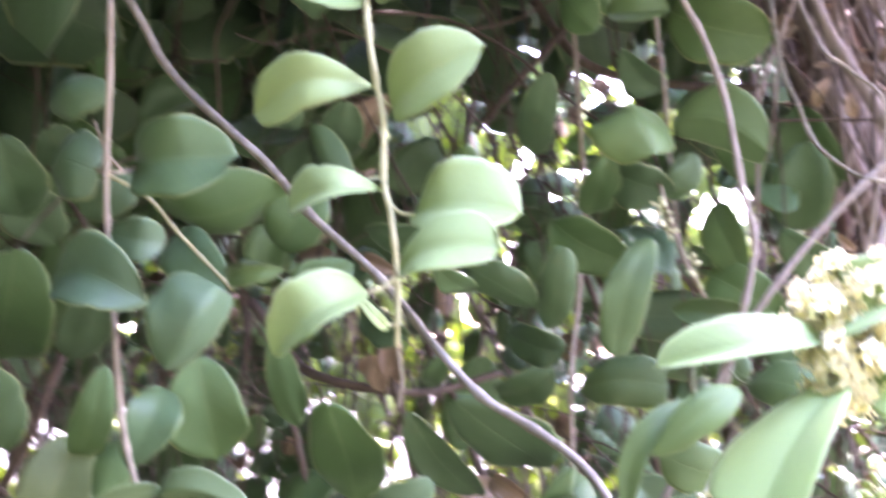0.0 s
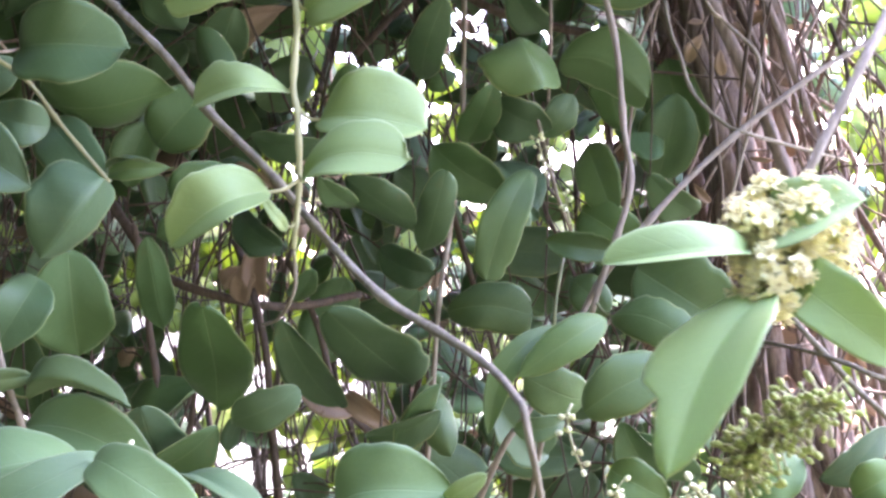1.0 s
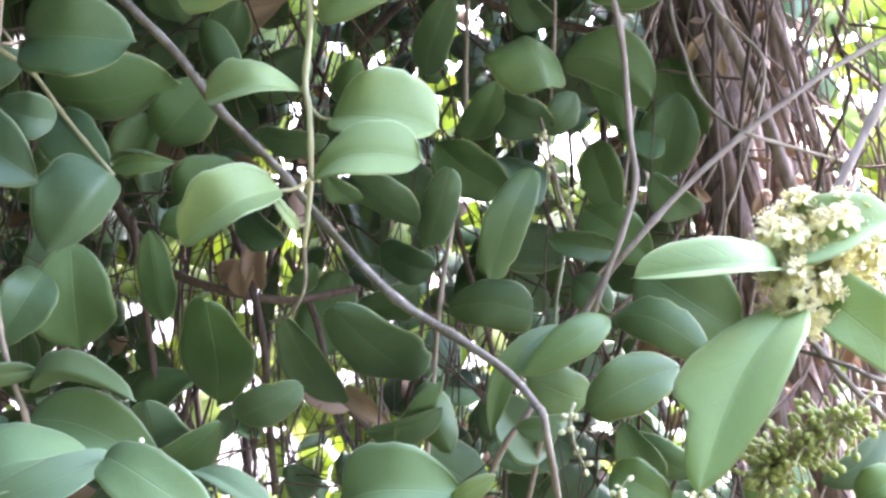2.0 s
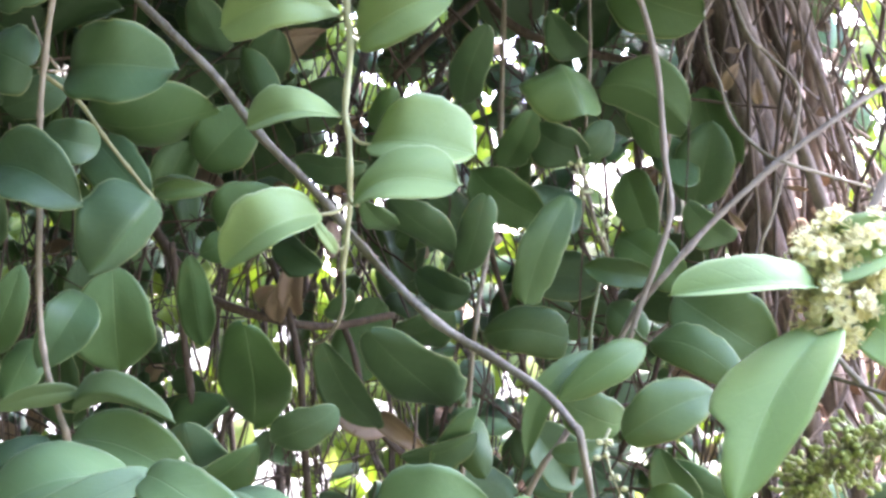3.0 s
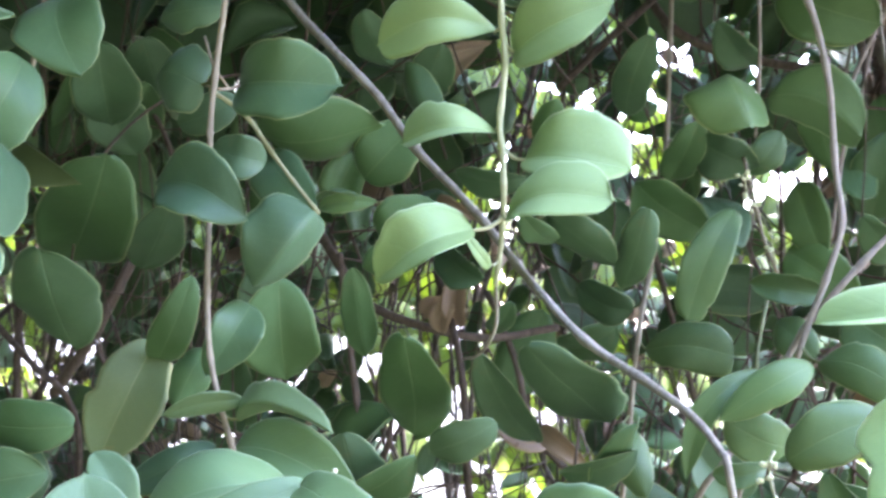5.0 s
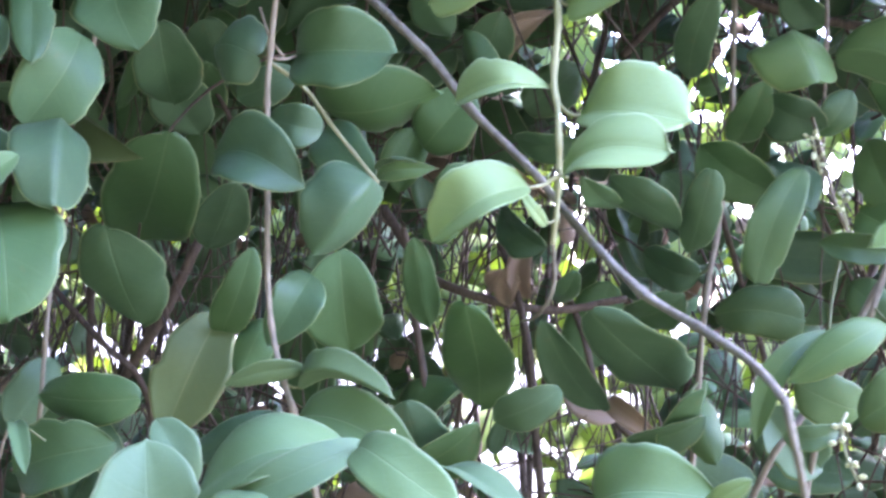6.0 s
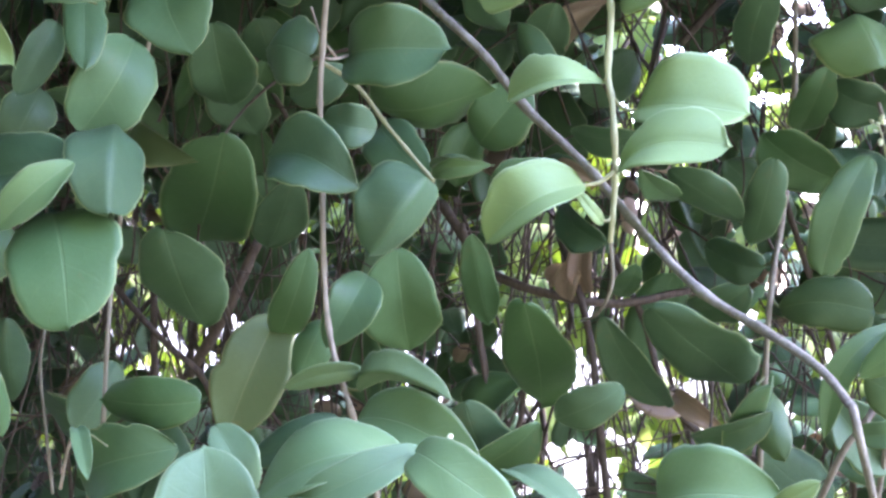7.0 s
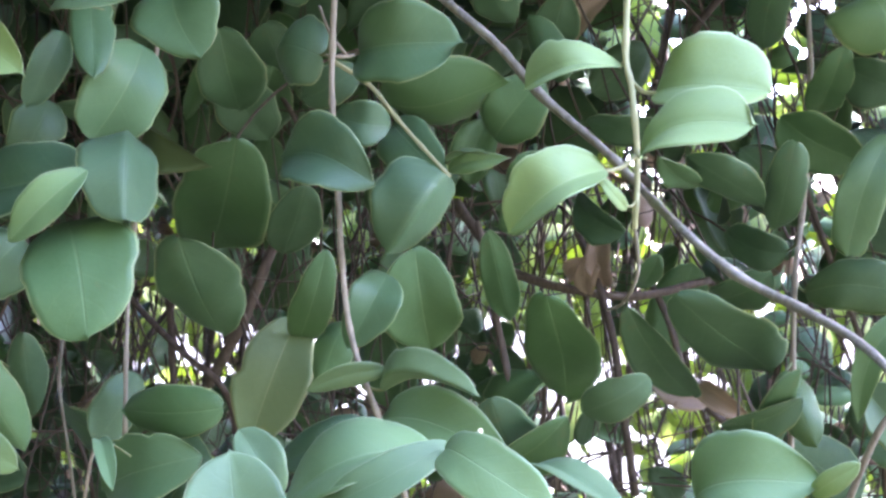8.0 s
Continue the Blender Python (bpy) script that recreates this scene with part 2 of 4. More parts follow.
def blade(base, tip, half, left, right, bend, sweep, seed, rows=22, cols=6, blunt=0.62, front=(0, -1, 0), thick=0.0004, notch=None, lopsided=0.0, neck=0.50):
    """A broad leaf from its stalk end to its tip. half: half its true width; left, right: how far each half is folded (degrees, + towards the viewer's
    side); bend: how far it arches forward; sweep: how far the midrib swings to the left; notch: side (1 or -1), share of the length and share of the width left beyond it;
    lopsided: how much broader the left half is; neck: 0.5 for a round stalk end, more for a narrow one."""
    rng = np.random.default_rng(seed)
    base, tip = np.array(base, float), np.array(tip, float)
    axis = tip - base
    length = np.linalg.norm(axis)
    axis /= length
    n = np.array(front, float)
    n -= axis * (n @ axis)
    n /= np.linalg.norm(n)
    side = np.cross(n, axis)
    wave, phase, skew = rng.uniform(0.04, 0.13), rng.uniform(0, 6), rng.uniform(-0.03, 0.03)
    power = neck + rng.uniform(-0.05, 0.08)
    peak_at = power / (power + blunt)
    peak = peak_at**power * (1 - peak_at) ** blunt
    verts, uvs = [], []
    cup = radians(rng.uniform(-26, 14))
    uneven = rng.uniform(-0.03, 0.03) + lopsided
    beat = rng.uniform(0, 6, 4)
    bites = [(rng.choice((-1, 1)), rng.uniform(0.25, 0.85), rng.uniform(0.05, 0.16), rng.uniform(0.018, 0.04)) for k in range(int(rng.integers(0, 3)))] if rows > 10 else []
    for layer in (0.0, thick):
        for i in range(rows + 1):
            s = 0.5 - 0.5 * math.cos(math.pi * (i / rows))
            s = 0.002 + 0.998 * s
            body = min(s / 0.97, 1) if rows > 10 else s
            width = half * (body**power * max(1 - body, 0) ** blunt) / peak * (1 + 0.03 * math.sin(9 * s + phase))
            if rows > 10:
                # the short sharp point that ends the blade
                width = max(width, half * 0.09 * min((1 - s) / 0.045, 1) if s > 0.9 else 0)
            spine = base + axis * length * s + n * bend * math.sin(math.pi * s**0.8) + side * sweep * math.sin(math.pi * s)
            for j in range(-cols, cols + 1):
                t = j / cols
                angle = radians(left if t > 0 else right)
                angle += cup * abs(t) * math.cos(angle) ** 2
                way = 1 if t > 0 else -1
                reach = abs(t) * width * (1 + uneven * way + 0.024 * math.sin(17 * s + beat[1 + way]) + 0.013 * math.sin(37 * s + beat[2 + way]))
                for bite_side, bite_at, bite_deep, bite_wide in bites:
                    if bite_side == way:
                        reach *= 1 - bite_deep * math.exp(-(((s - bite_at) / bite_wide) ** 2))
                if notch and notch[0] == way:
                    fade = min(max((s - notch[1]) / 0.04, 0), 1)
                    reach *= 1 - (1 - notch[2]) * fade * fade * (3 - 2 * fade)
                ease = 1 - math.exp(-abs(t) * 7)
                out = side * math.copysign(math.cos(angle), t) * reach + n * math.sin(angle) * reach * ease if t else 0.0
                ripple = n * half * wave * (math.sin(7.5 * s + phase + (2 if t > 0 else 0)) + 0.35 * math.sin(15 * s + beat[3])) * t * t
                ripple = ripple + n * half * 0.11 * math.sin(10 * s + beat[1 + way]) * abs(t) * (1 - abs(t))
                verts.append(spine + out + ripple + side * skew * length * (s - 0.5) ** 2 - n * layer)
                uvs.append((0.5 + 0.5 * t, s))
    w, m = 2 * cols + 1, (rows + 1) * (2 * cols + 1)
    faces = []
    for i in range(rows):
        for j in range(2 * cols):
            a = i * w + j
            faces.append((a, a + w, a + w + 1, a + 1))
            faces.append((m + a, m + a + 1, m + a + w + 1, m + a + w))
        for j in (0, 2 * cols):
            a = i * w + j
            faces.append((a, a + w, m + a + w, m + a) if j else (a, m + a, m + a + w, a + w))
    return np.array(verts), faces, np.array(uvs)


VINES = {
    "front": ("Pale green vine shoot hanging free with light young leaves", GREEN, 0.14),
    "left": ("Tan-stemmed climbing vine with broad glossy green leaves", TAN, 0.05),
    "far_left": ("Thin climbing vine with large round dark green leaves", TAN, 0.06),
    "center": ("Shaded climbing vine with dark oval leaves deep in the hedge", TAN, 0.06),
    "right": ("Grey-tan climbing vine with broad leaves beside the lianas", PALE_BARK, 0.06),
    "shoot": ("Flowering shoot with light leaves and cream flowers near the hedge", PALE_BARK, 0.05),
}
count = 0


def vine(name, r0, r1, points):
    label, bark, rough = VINES[name]
    line = glide(points, 8)
    ob = thing("climbing_vine", points[-1], label, "vine", "climbing vines on the hedge")
    knots = [k / 11 + 0.03 for k in range(11)]
    v, f = tube(line - np.array(points[-1]), r0, r1, 10, 0.05, len(line), knots)
    part("stem", build("stem", v, f, bark), ob, points[-1], "slender jointed stem")
    return {"ob": ob, "line": line, "bark": bark}


def leaf(host, base, tip, half, left, right, bend, sweep, kind, face, blunt=None, notch=None, lopsided=0.0, neck=0.50):
    """One leaf of a vine, with the stalk that joins it to the stem. face: the way that its upper side looks."""
    global count
    count += 1
    if blunt is None:
        blunt = {"young": 0.5, "bright_young": 0.5, "pale": 0.5, "bud": 0.9, "gloss": 0.6}.get(kind, 0.46 + 0.18 * ((count * 0.618) % 1))
    v, f, uv = blade(base, tip, half, left, right, bend, sweep, count, blunt=blunt, front=face, notch=notch, lopsided=lopsided, neck=neck)
    at = Vector(base)
    ob = part("leaf", build("leaf", v - np.array(base), f, LEAF[kind], uv), host["ob"], at, "light yellow-green young leaf" if kind in ("young", "bud", "bright_young") else "")
    near = host["line"][np.argmin(np.linalg.norm(host["line"] - np.array(base) - (0, 0, 0.006), axis=1))]
    gap = np.array(base) - near
    reach = np.linalg.norm(gap)
    ahead = (np.array(tip) - np.array(base)) / np.linalg.norm(np.array(tip) - np.array(base))
    start = np.array(base) + ahead * 0.002
    if reach < 0.028:
        points = [near, near + gap * 0.5 + (0, 0, -0.12 * reach), start]
        thick = min(0.0011, half * 0.16)
    else:
        # joined to a twig hidden behind the blade
        points = [start + ahead * 0.020 + (0.002 * math.sin(count), 0.022, 0), start + ahead * 0.006 + (0, 0.008, 0.001), start]
        thick = 0.0006
    sv, sf = tube(glide(points, 5) - np.array(base), thick, 0.0008, 7)
    part("stalk", build("stalk", sv, sf, GREEN if kind in ("young", "bud", "bright_young") else STALK), ob, at)
    return ob


# ---- ground and distance
v = [(-400, -400, 0), (400, -400, 0), (400, 400, 0), (-400, 400, 0)]
tagged(new("ground", build("ground", v, [(0, 1, 2, 3)], SOIL, smooth=False)), "Brown leaf-littered soil under the hedge", "ground", kind="structure")


SHAPES = [blade((0, 0, 0), (0, 0, 1), 0.30 + 0.02 * k, 4 + 4 * k, 6 + 3 * k, 0.02 * k, 0.01 * k, k, rows, cols, 0.6, (0, -1, 0), 0.004)
          for rows, cols in ((4, 1), (7, 2)) for k in range(7)]


def leaf_cloud(rng, places, size, spread=0.35, fine=False):
    """Many small leaves at given places, pointing every way."""
    verts, faces, uvs, base = [], [], [], 0
    for p in places:
        v, f, uv = SHAPES[int(rng.integers(7)) + (7 if fine else 0)]
        way = rng.normal(size=3) * (1, 0.6, 0.8) + (0, -0.1, -0.5)
        way /= np.linalg.norm(way)
        front = rng.normal(size=3) * (0.5, 0.4, 0.5) + (0, -0.8, 0.35)
        front -= way * (front @ way)
        front /= np.linalg.norm(front)
        axes = np.array((np.cross(way, -front), -front, way))
        verts.append(v @ axes * (size * rng.uniform(1 - spread, 1 + spread)) + p)
        faces.append(np.array(f) + base)
        uvs.append(uv)
        base += len(v)
    return np.vstack(verts), np.vstack(faces).tolist(), np.vstack(uvs)


rng = np.random.default_rng(11)
for x0, x1, y0, y1, z1, many in ((-7, 0.4, 3.8, 5.5, 3.8, 9500), (0.2, 7, 5.0, 7.0, 3.2, 2000)):
    clumps = np.column_stack([rng.uniform(x0, x1, 90), rng.uniform(y0, y1, 90), rng.uniform(0.2, z1, 90)])
    places = clumps[rng.integers(0, len(clumps), many)] + rng.normal(size=(many, 3)) * (0.3, 0.3, 0.22)
    places[:, 2] = np.maximum(places[:, 2], 0.08)
    v, f, uv = leaf_cloud(rng, places, 0.15)
    tagged(new("distant_shrub", build("distant_shrub", v, f, FAR, uv)), "Sunlit yellow-green shrubs on the ground beyond the hedge", "shrub", kind="stuff")

# unseen wall added opposite the hedge to cut the low sky light
v, f = [], []
for y in (-2.2, -2.0):
    v += [(-30, y, 0), (30, y, 0), (30, y, 4.5), (-30, y, 4.5)]
f = [(0, 1, 2, 3), (7, 6, 5, 4), (0, 4, 5, 1), (3, 2, 6, 7), (0, 3, 7, 4), (1, 5, 6, 2)]
tagged(new("wall_south", build("wall_south", v, f, WALL, smooth=False)), "Unseen dark wall added to block low sky light on the hedge", "wall", kind="structure")

# ---- inside of the hedge: dead twigs and shaded leaves, with open gaps
GAPS = [(*g[:3:2], r) for g, r in (
    ((-0.300, 1.459, 1.460), 0.085), ((-0.257, 1.459, 1.466), 0.06), ((-0.273, 1.459, 1.277), 0.075), ((-0.188, 1.459, 1.345), 0.07),
    ((-0.839, 1.459, 1.435), 0.085), ((-0.828, 1.459, 1.678), 0.04), ((-0.237, 1.459, 1.705), 0.055), ((-0.262, 1.459, 1.448), 0.07),
    ((-0.145, 1.459, 1.667), 0.04), ((0.037, 1.459, 1.561), 0.06), ((-0.054, 1.459, 1.706), 0.019), ((-0.087, 1.459, 1.772), 0.04), ((-0.214, 1.459, 1.698), 0.04), ((-0.066, 1.459, 1.656), 0.026), ((-0.375, 1.459, 1.440), 0.05),
    ((-0.814, 1.459, 1.699), 0.019), ((-0.788, 1.459, 1.666), 0.016), ((-0.867, 1.459, 1.540), 0.019), ((-0.705, 1.459, 1.508), 0.022), ((-0.730, 1.459, 1.441), 0.022), ((-0.867, 1.459, 1.392), 0.029), ((-0.814, 1.459, 1.365), 0.022), ((-1.035, 1.459, 1.281), 0.029), ((-0.390, 1.459, 1.402), 0.026), ((-0.364, 1.459, 1.372), 0.022), ((-0.254, 1.459, 1.363), 0.019), ((-0.222, 1.459, 1.318), 0.022), ((-0.164, 1.459, 1.342), 0.029), ((-0.087, 1.459, 1.623), 0.010), ((-0.049, 1.459, 1.399), 0.029), ((-0.207, 1.459, 1.540), 0.016), ((-0.249, 1.459, 1.513), 0.022), ((-0.383, 1.459, 1.432), 0.019), ((-0.295, 1.459, 1.734), 0.029), ((-0.331, 1.459, 1.426), 0.019), ((-0.301, 1.459, 1.262), 0.026), ((-0.352, 1.459, 1.301), 0.022), ((-0.271, 1.459, 1.258), 0.026))]
TRUNK_EDGE = 0.02


def gap_here(x, z, grow=1.0):
    return any((x - gx) ** 2 + (z - gz) ** 2 < (r * grow) ** 2 for gx, gz, r in GAPS)


hedge = thing("hedge_shrub", (-0.5, 1.6, 0.0), "Tall leafy hedge shrub with bare twigs inside", "shrub")
pieces = []
for i in range(600):
    x, y, z = rng.uniform(-1.8, 0.42), rng.uniform(1.19, 2.2), rng.uniform(0.95, 1.9)
    lean, run = rng.normal(0, 0.2), rng.uniform(0.2, 0.7)
    p = [np.array((x, y, z + run))]
    for k in range(5):
        p.append(p[-1] + np.array((lean * run / 5 + rng.normal(0, 0.019), rng.normal(0, 0.015), -run / 5)))
    r = rng.choice((0.0009, 0.0014, 0.002, 0.0032), p=(0.46, 0.36, 0.13, 0.05))
    mid = p[2]
    if rng.random() < 0.45 and gap_here(0.13 + (mid[0] - 0.13) * 1.21 / (mid[1] - 0.25), 1.45 + (mid[2] - 1.45) * 1.21 / (mid[1] - 0.25)):
        continue
    v, f = tube(glide(p, 3), r, r * 0.7, 5)
    if y < 1.5 and i < 400:
        part("twig", build("twig", v - p[-1], f, TWIG), hedge, p[-1])
    else:
        pieces.append((v, f))
for i in range(520):
    p = [np.array((rng.uniform(-1.6, 0.4), rng.uniform(1.19, 2.0), rng.uniform(1.1, 1.9)))]
    way = rng.normal(size=3) * (1, 0.3, 0.35)
    way /= np.linalg.norm(way)
    run = rng.uniform(0.1, 0.3)
    for k in range(4):
        way = way + rng.normal(size=3) * 0.25
        p.append(p[-1] + way / np.linalg.norm(way) * run / 4)
    r = rng.choice((0.0008, 0.0012, 0.0018))
    pieces.append(tube(glide(p, 3), r, r * 0.6, 5))
v, f, _ = merge(pieces)
tagged(new("twig_tangle", build("twig_tangle", v, f, TWIG)), "Tangle of thin dead brown twigs inside the hedge", "twigs", kind="stuff")

places = []
while len(places) < 760:
    x, y, z = rng.uniform(-1.8, 0.4), rng.uniform(1.25, 2.2), rng.uniform(1.0, 1.95)
    if gap_here(0.13 + (x - 0.13) * 1.21 / (y - 0.25), 1.45 + (z - 1.45) * 1.21 / (y - 0.25)) and rng.random() < 0.9:
        continue
    if x > 0.13 + (y - 0.25) * TRUNK_EDGE and 1.15 < z < 1.9:
        continue
    places.append((x, y, z))
near = sorted(places, key=lambda q: q[1])[:280]
shared = [build("leaf", v, f, MATURE, uv) for v, f, uv in SHAPES[7:]]
for p in near:
    way = rng.normal(size=3) * (1, 0.5, 0.8) + (0, -0.1, -0.5)
    way /= np.linalg.norm(way)
    face = rng.normal(size=3) * (0.5, 0.3, 0.5) + (0, -0.9, 0.35)
    face -= way * (face @ way)
    face /= np.linalg.norm(face)
    turn = Matrix(np.array((np.cross(way, -face), -face, way)).T.tolist()).to_4x4() @ Matrix.Scale(0.075 * rng.uniform(0.65, 1.3), 4)
    part("leaf", shared[int(rng.integers(7))], hedge, p, turn=turn)
places = sorted(places, key=lambda q: q[1])[280:]
v, f, uv = leaf_cloud(rng, np.array(places), 0.075, fine=True)
tagged(new("inner_foliage", build("inner_foliage", v, f, MATURE, uv)), "Dark green shaded leaves filling the inside of the hedge", "foliage", kind="stuff")

# the far side of the hedge
pieces = []
for i in range(460):
    p = [np.array((rng.uniform(-2.9, 0.45), rng.uniform(2.2, 3.3), rng.uniform(1.2, 2.3)))]
    lean, run = rng.normal(0, 0.3), rng.uniform(0.4, 1.0)
    for k in range(4):
        p.append(p[-1] + np.array((lean * run / 4 + rng.normal(0, 0.03), rng.normal(0, 0.03), -run / 4)))
    r = rng.choice((0.0016, 0.0026, 0.004, 0.008), p=(0.35, 0.35, 0.2, 0.1))
    pieces.append(tube(glide(p, 2), r, r * 0.7, 5))
v, f, _ = merge(pieces)
tagged(new("rear_twigs", build("rear_twigs", v, f, TWIG)), "Brown twigs on the far side of the hedge", "twigs", kind="stuff")
places = np.column_stack([rng.uniform(-3.2, 0.45, 3400), rng.uniform(2.2, 3.5, 3400), rng.uniform(0.5, 2.3, 3400)])
open_to = np.array([gap_here(0.13 + (q[0] - 0.13) * 1.21 / (q[1] - 0.25), 1.45 + (q[2] - 1.45) * 1.21 / (q[1] - 0.25), 1.25) for q in places])
places = places[~open_to | (rng.random(len(places)) < 0.12)]
top = np.column_stack([rng.uniform(-1.7, -0.25, 260), rng.uniform(1.5, 2.3, 260), rng.uniform(1.66, 2.05, 260)])
places = np.vstack([places, top[top[:, 0] < 0.13 - 0.36 * (top[:, 1] - 0.25)]])
v, f, uv = leaf_cloud(rng, places, 0.085)
tagged(new("rear_foliage", build("rear_foliage", v, f, MATURE, uv)), "Green leaves on the far side of the hedge", "foliage", kind="stuff")
places = np.column_stack([rng.uniform(-2.4, 0.45, 520), rng.uniform(1.7, 2.9, 520), rng.uniform(0.9, 2.0, 520)])
places = np.array([q for q in places if not gap_here(0.13 + (q[0] - 0.13) * 1.21 / (q[1] - 0.25), 1.45 + (q[2] - 1.45) * 1.21 / (q[1] - 0.25))])
v, f, uv = leaf_cloud(rng, places, 0.05)
tagged(new("withered_foliage", build("withered_foliage", v, f, DRY, uv)), "Withered brown leaves hanging inside the hedge", "dry leaves", kind="stuff")

# the crown and the foot of the hedge, above and below; crown thickened against sun leaks
places = np.column_stack([rng.uniform(-2.8, 1.9, 9600), rng.uniform(0.80, 3.3, 9600), rng.uniform(1.88, 2.42, 9600)])
places = places[(places[:, 1] < 1.6) | (places[:, 0] < 0.13 + (places[:, 1] - 0.25) * 0.10)]
places = places[(places[:, 1] < 1.3) | (places[:, 2] > 1.5 + 0.29 * (places[:, 1] - 0.25)) | (places[:, 0] < 0.13 - 0.36 * (places[:, 1] - 0.25))]
# a hole cut in the unseen crown along the sun's ray lights the flowering shoot
ray = places - np.array((0.168, 0.570, 1.458))
beside = ray - np.outer(ray @ np.array(toward), np.array(toward))
places = places[np.linalg.norm(beside, axis=1) > 0.05]
# crown left out at the near right to let more sky light in
places = places[(places[:, 0] < 0.55) | (places[:, 1] > 1.4)]
low = np.column_stack([rng.uniform(-2.2, 1.6, 700), rng.uniform(1.0, 2.2, 700), rng.uniform(0.05, 1.0, 700)])
# unseen overhang towards the open side, added to shade the darker part of the hedge
shade_eaves = np.column_stack([rng.uniform(-2.8, -0.06, 5400), rng.uniform(-1.0, 0.8, 5400), rng.uniform(1.94, 2.42, 5400)])
flank = np.column_stack([rng.uniform(-2.9, -1.5, 700), rng.uniform(0.9, 2.2, 700), rng.uniform(0.8, 2.0, 700)])
# unseen leaves towards the viewer, added to block light from the left
shade_flank = np.column_stack([rng.uniform(-2.4, -1.1, 1500), rng.uniform(-0.4, 0.9, 1500), rng.uniform(0.1, 2.3, 1500)])
v, f, uv = leaf_cloud(rng, np.vstack([places, low, flank, shade_flank, shade_eaves]), 0.145)
# unseen dense leaves added across the sun's path to shade the low glossy leaves
thick_rng = np.random.default_rng(3)
shade_bough = np.array((-0.15, 0.76, 1.33)) + np.outer(thick_rng.uniform(0.86, 1.3, 120), np.array(toward)) + thick_rng.normal(size=(120, 3)) * (0.07, 0.06, 0.03)
v, f, uv = merge([(v, f, uv), leaf_cloud(thick_rng, shade_bough, 0.145)])
tagged(new("hedge_foliage", build("hedge_foliage", v, f, MATURE, uv)), "Dense green leaves over the crown and foot of the hedge, with unseen leaves added for shade", "foliage", kind="stuff")

# ---- lianas: a bundle of woody stems that climbs from the ground
TOP_L, TOP_R = Vector((0.146, 1.521, 1.756)), Vector((0.308, 1.521, 1.751))
LOW_L, LOW_R = Vector((0.245, 1.521, 1.254)), Vector((0.420, 1.521, 1.259))
down = (LOW_L - TOP_L) / (TOP_L.z - LOW_L.z)
for i in range(58):
    y = rng.uniform(1.32, 1.8) if i < 40 else rng.uniform(1.6, 2.1)
    r = rng.choice((0.0022, 0.004, 0.0065, 0.010, 0.0135), p=(0.24, 0.27, 0.23, 0.17, 0.09)) if i > 9 else rng.uniform(0.009, 0.0155)
    share = (rng.uniform(0.02, 0.5) if r < 0.008 else rng.uniform(0.05, 0.40)) if i > 9 else i / 19
    p = []
    drift, sway, pitch, beat = rng.uniform(-0.35, 0.35) * (1 if i > 9 else 0.4), rng.uniform(0.006, 0.032) * (1 if i > 9 else 0.45), rng.uniform(5, 13), rng.uniform(0, 6)
    for k in range(25):
        z = 2.15 - k * 0.09
        level = (TOP_L.z - z) / (TOP_L.z - LOW_L.z)
        s = share + drift * (min(level, 1.2) - 0.5)
        x = TOP_L.x + (TOP_R.x - TOP_L.x) * s + (LOW_L.x - TOP_L.x) * min(level, 1.2)
        x = x * (0.9 + 0.1 * y / 1.52) + sway * math.sin(pitch * z + beat) + rng.normal(0, 0.004)
        p.append((x, y + sway * math.cos(pitch * z + beat), max(z, 0.0) - (0.02 if k == 24 else 0)))
    if i == 0:
        lianas = thing("woody_liana_bundle", p[-1], "Bundle of twisted brown woody liana stems rising from the ground", "woody stems")
    v, f = tube(glide(p, 3), r * 0.85, r, 11, 0.20, i)
    part("stem", build("stem", v - np.array(p[-1]), f, BROWN), lianas, p[-1])

# thin shoots that wind across the lianas
for i in range(34):
    level = rng.uniform(0, 1)
    start = np.array(TOP_L.lerp(TOP_R, rng.uniform(-0.05, 0.6)).lerp(LOW_L.lerp(LOW_R, rng.uniform(-0.05, 0.6)), level)) * (1, 0, 1) + (0, rng.uniform(1.22, 1.42), 0.15)
    way = np.array((rng.normal(0, 0.5), rng.normal(0, 0.1), -1.0))
    p = [start]
    for k in range(5):
        way = way + rng.normal(size=3) * (0.35, 0.12, 0.25)
        p.append(p[-1] + way / np.linalg.norm(way) * rng.uniform(0.04, 0.08))
    r = rng.choice((0.0012, 0.0018, 0.0026))
    v, f = tube(glide(p, 4), r, r * 0.8, 6, 0.08, i)
    part("shoot", build("shoot", v - p[-1], f, BROWN), lianas, p[-1])

# withered scraps among the lianas
places = np.array([np.array(TOP_L.lerp(TOP_R, rng.uniform(-0.1, 0.75)).lerp(LOW_L.lerp(LOW_R, rng.uniform(-0.1, 0.75)), rng.uniform(0, 1))) * (1, 0, 1) + (0, rng.uniform(1.34, 1.6), 0) for i in range(110)])
v, f, uv = leaf_cloud(rng, places, 0.021, 0.5, fine=True)
tagged(new("withered_scraps", build("withered_scraps", v, f, DRY, uv)), "Small withered leaf scraps caught among the lianas", "dry leaves", kind="stuff")

# thin stems at the bright edge of the hedge
pieces = []
for i in range(95):
    x, y = rng.uniform(0.24, 0.80), rng.uniform(1.5, 2.2)
    z1, run = rng.uniform(1.5, 2.0), rng.uniform(0.4, 0.9)
    p = [np.array((x, y, z1))]
    lean = rng.normal(0.05, 0.25)
    for k in range(5):
        p.append(p[-1] + np.array((lean * run / 5 + rng.normal(0, 0.02), rng.normal(0, 0.02), -run / 5)))
    r = rng.choice((0.0012, 0.002, 0.003, 0.005), p=(0.35, 0.35, 0.2, 0.1))
    pieces.append(tube(glide(p, 3), r, r * 0.8, 6))
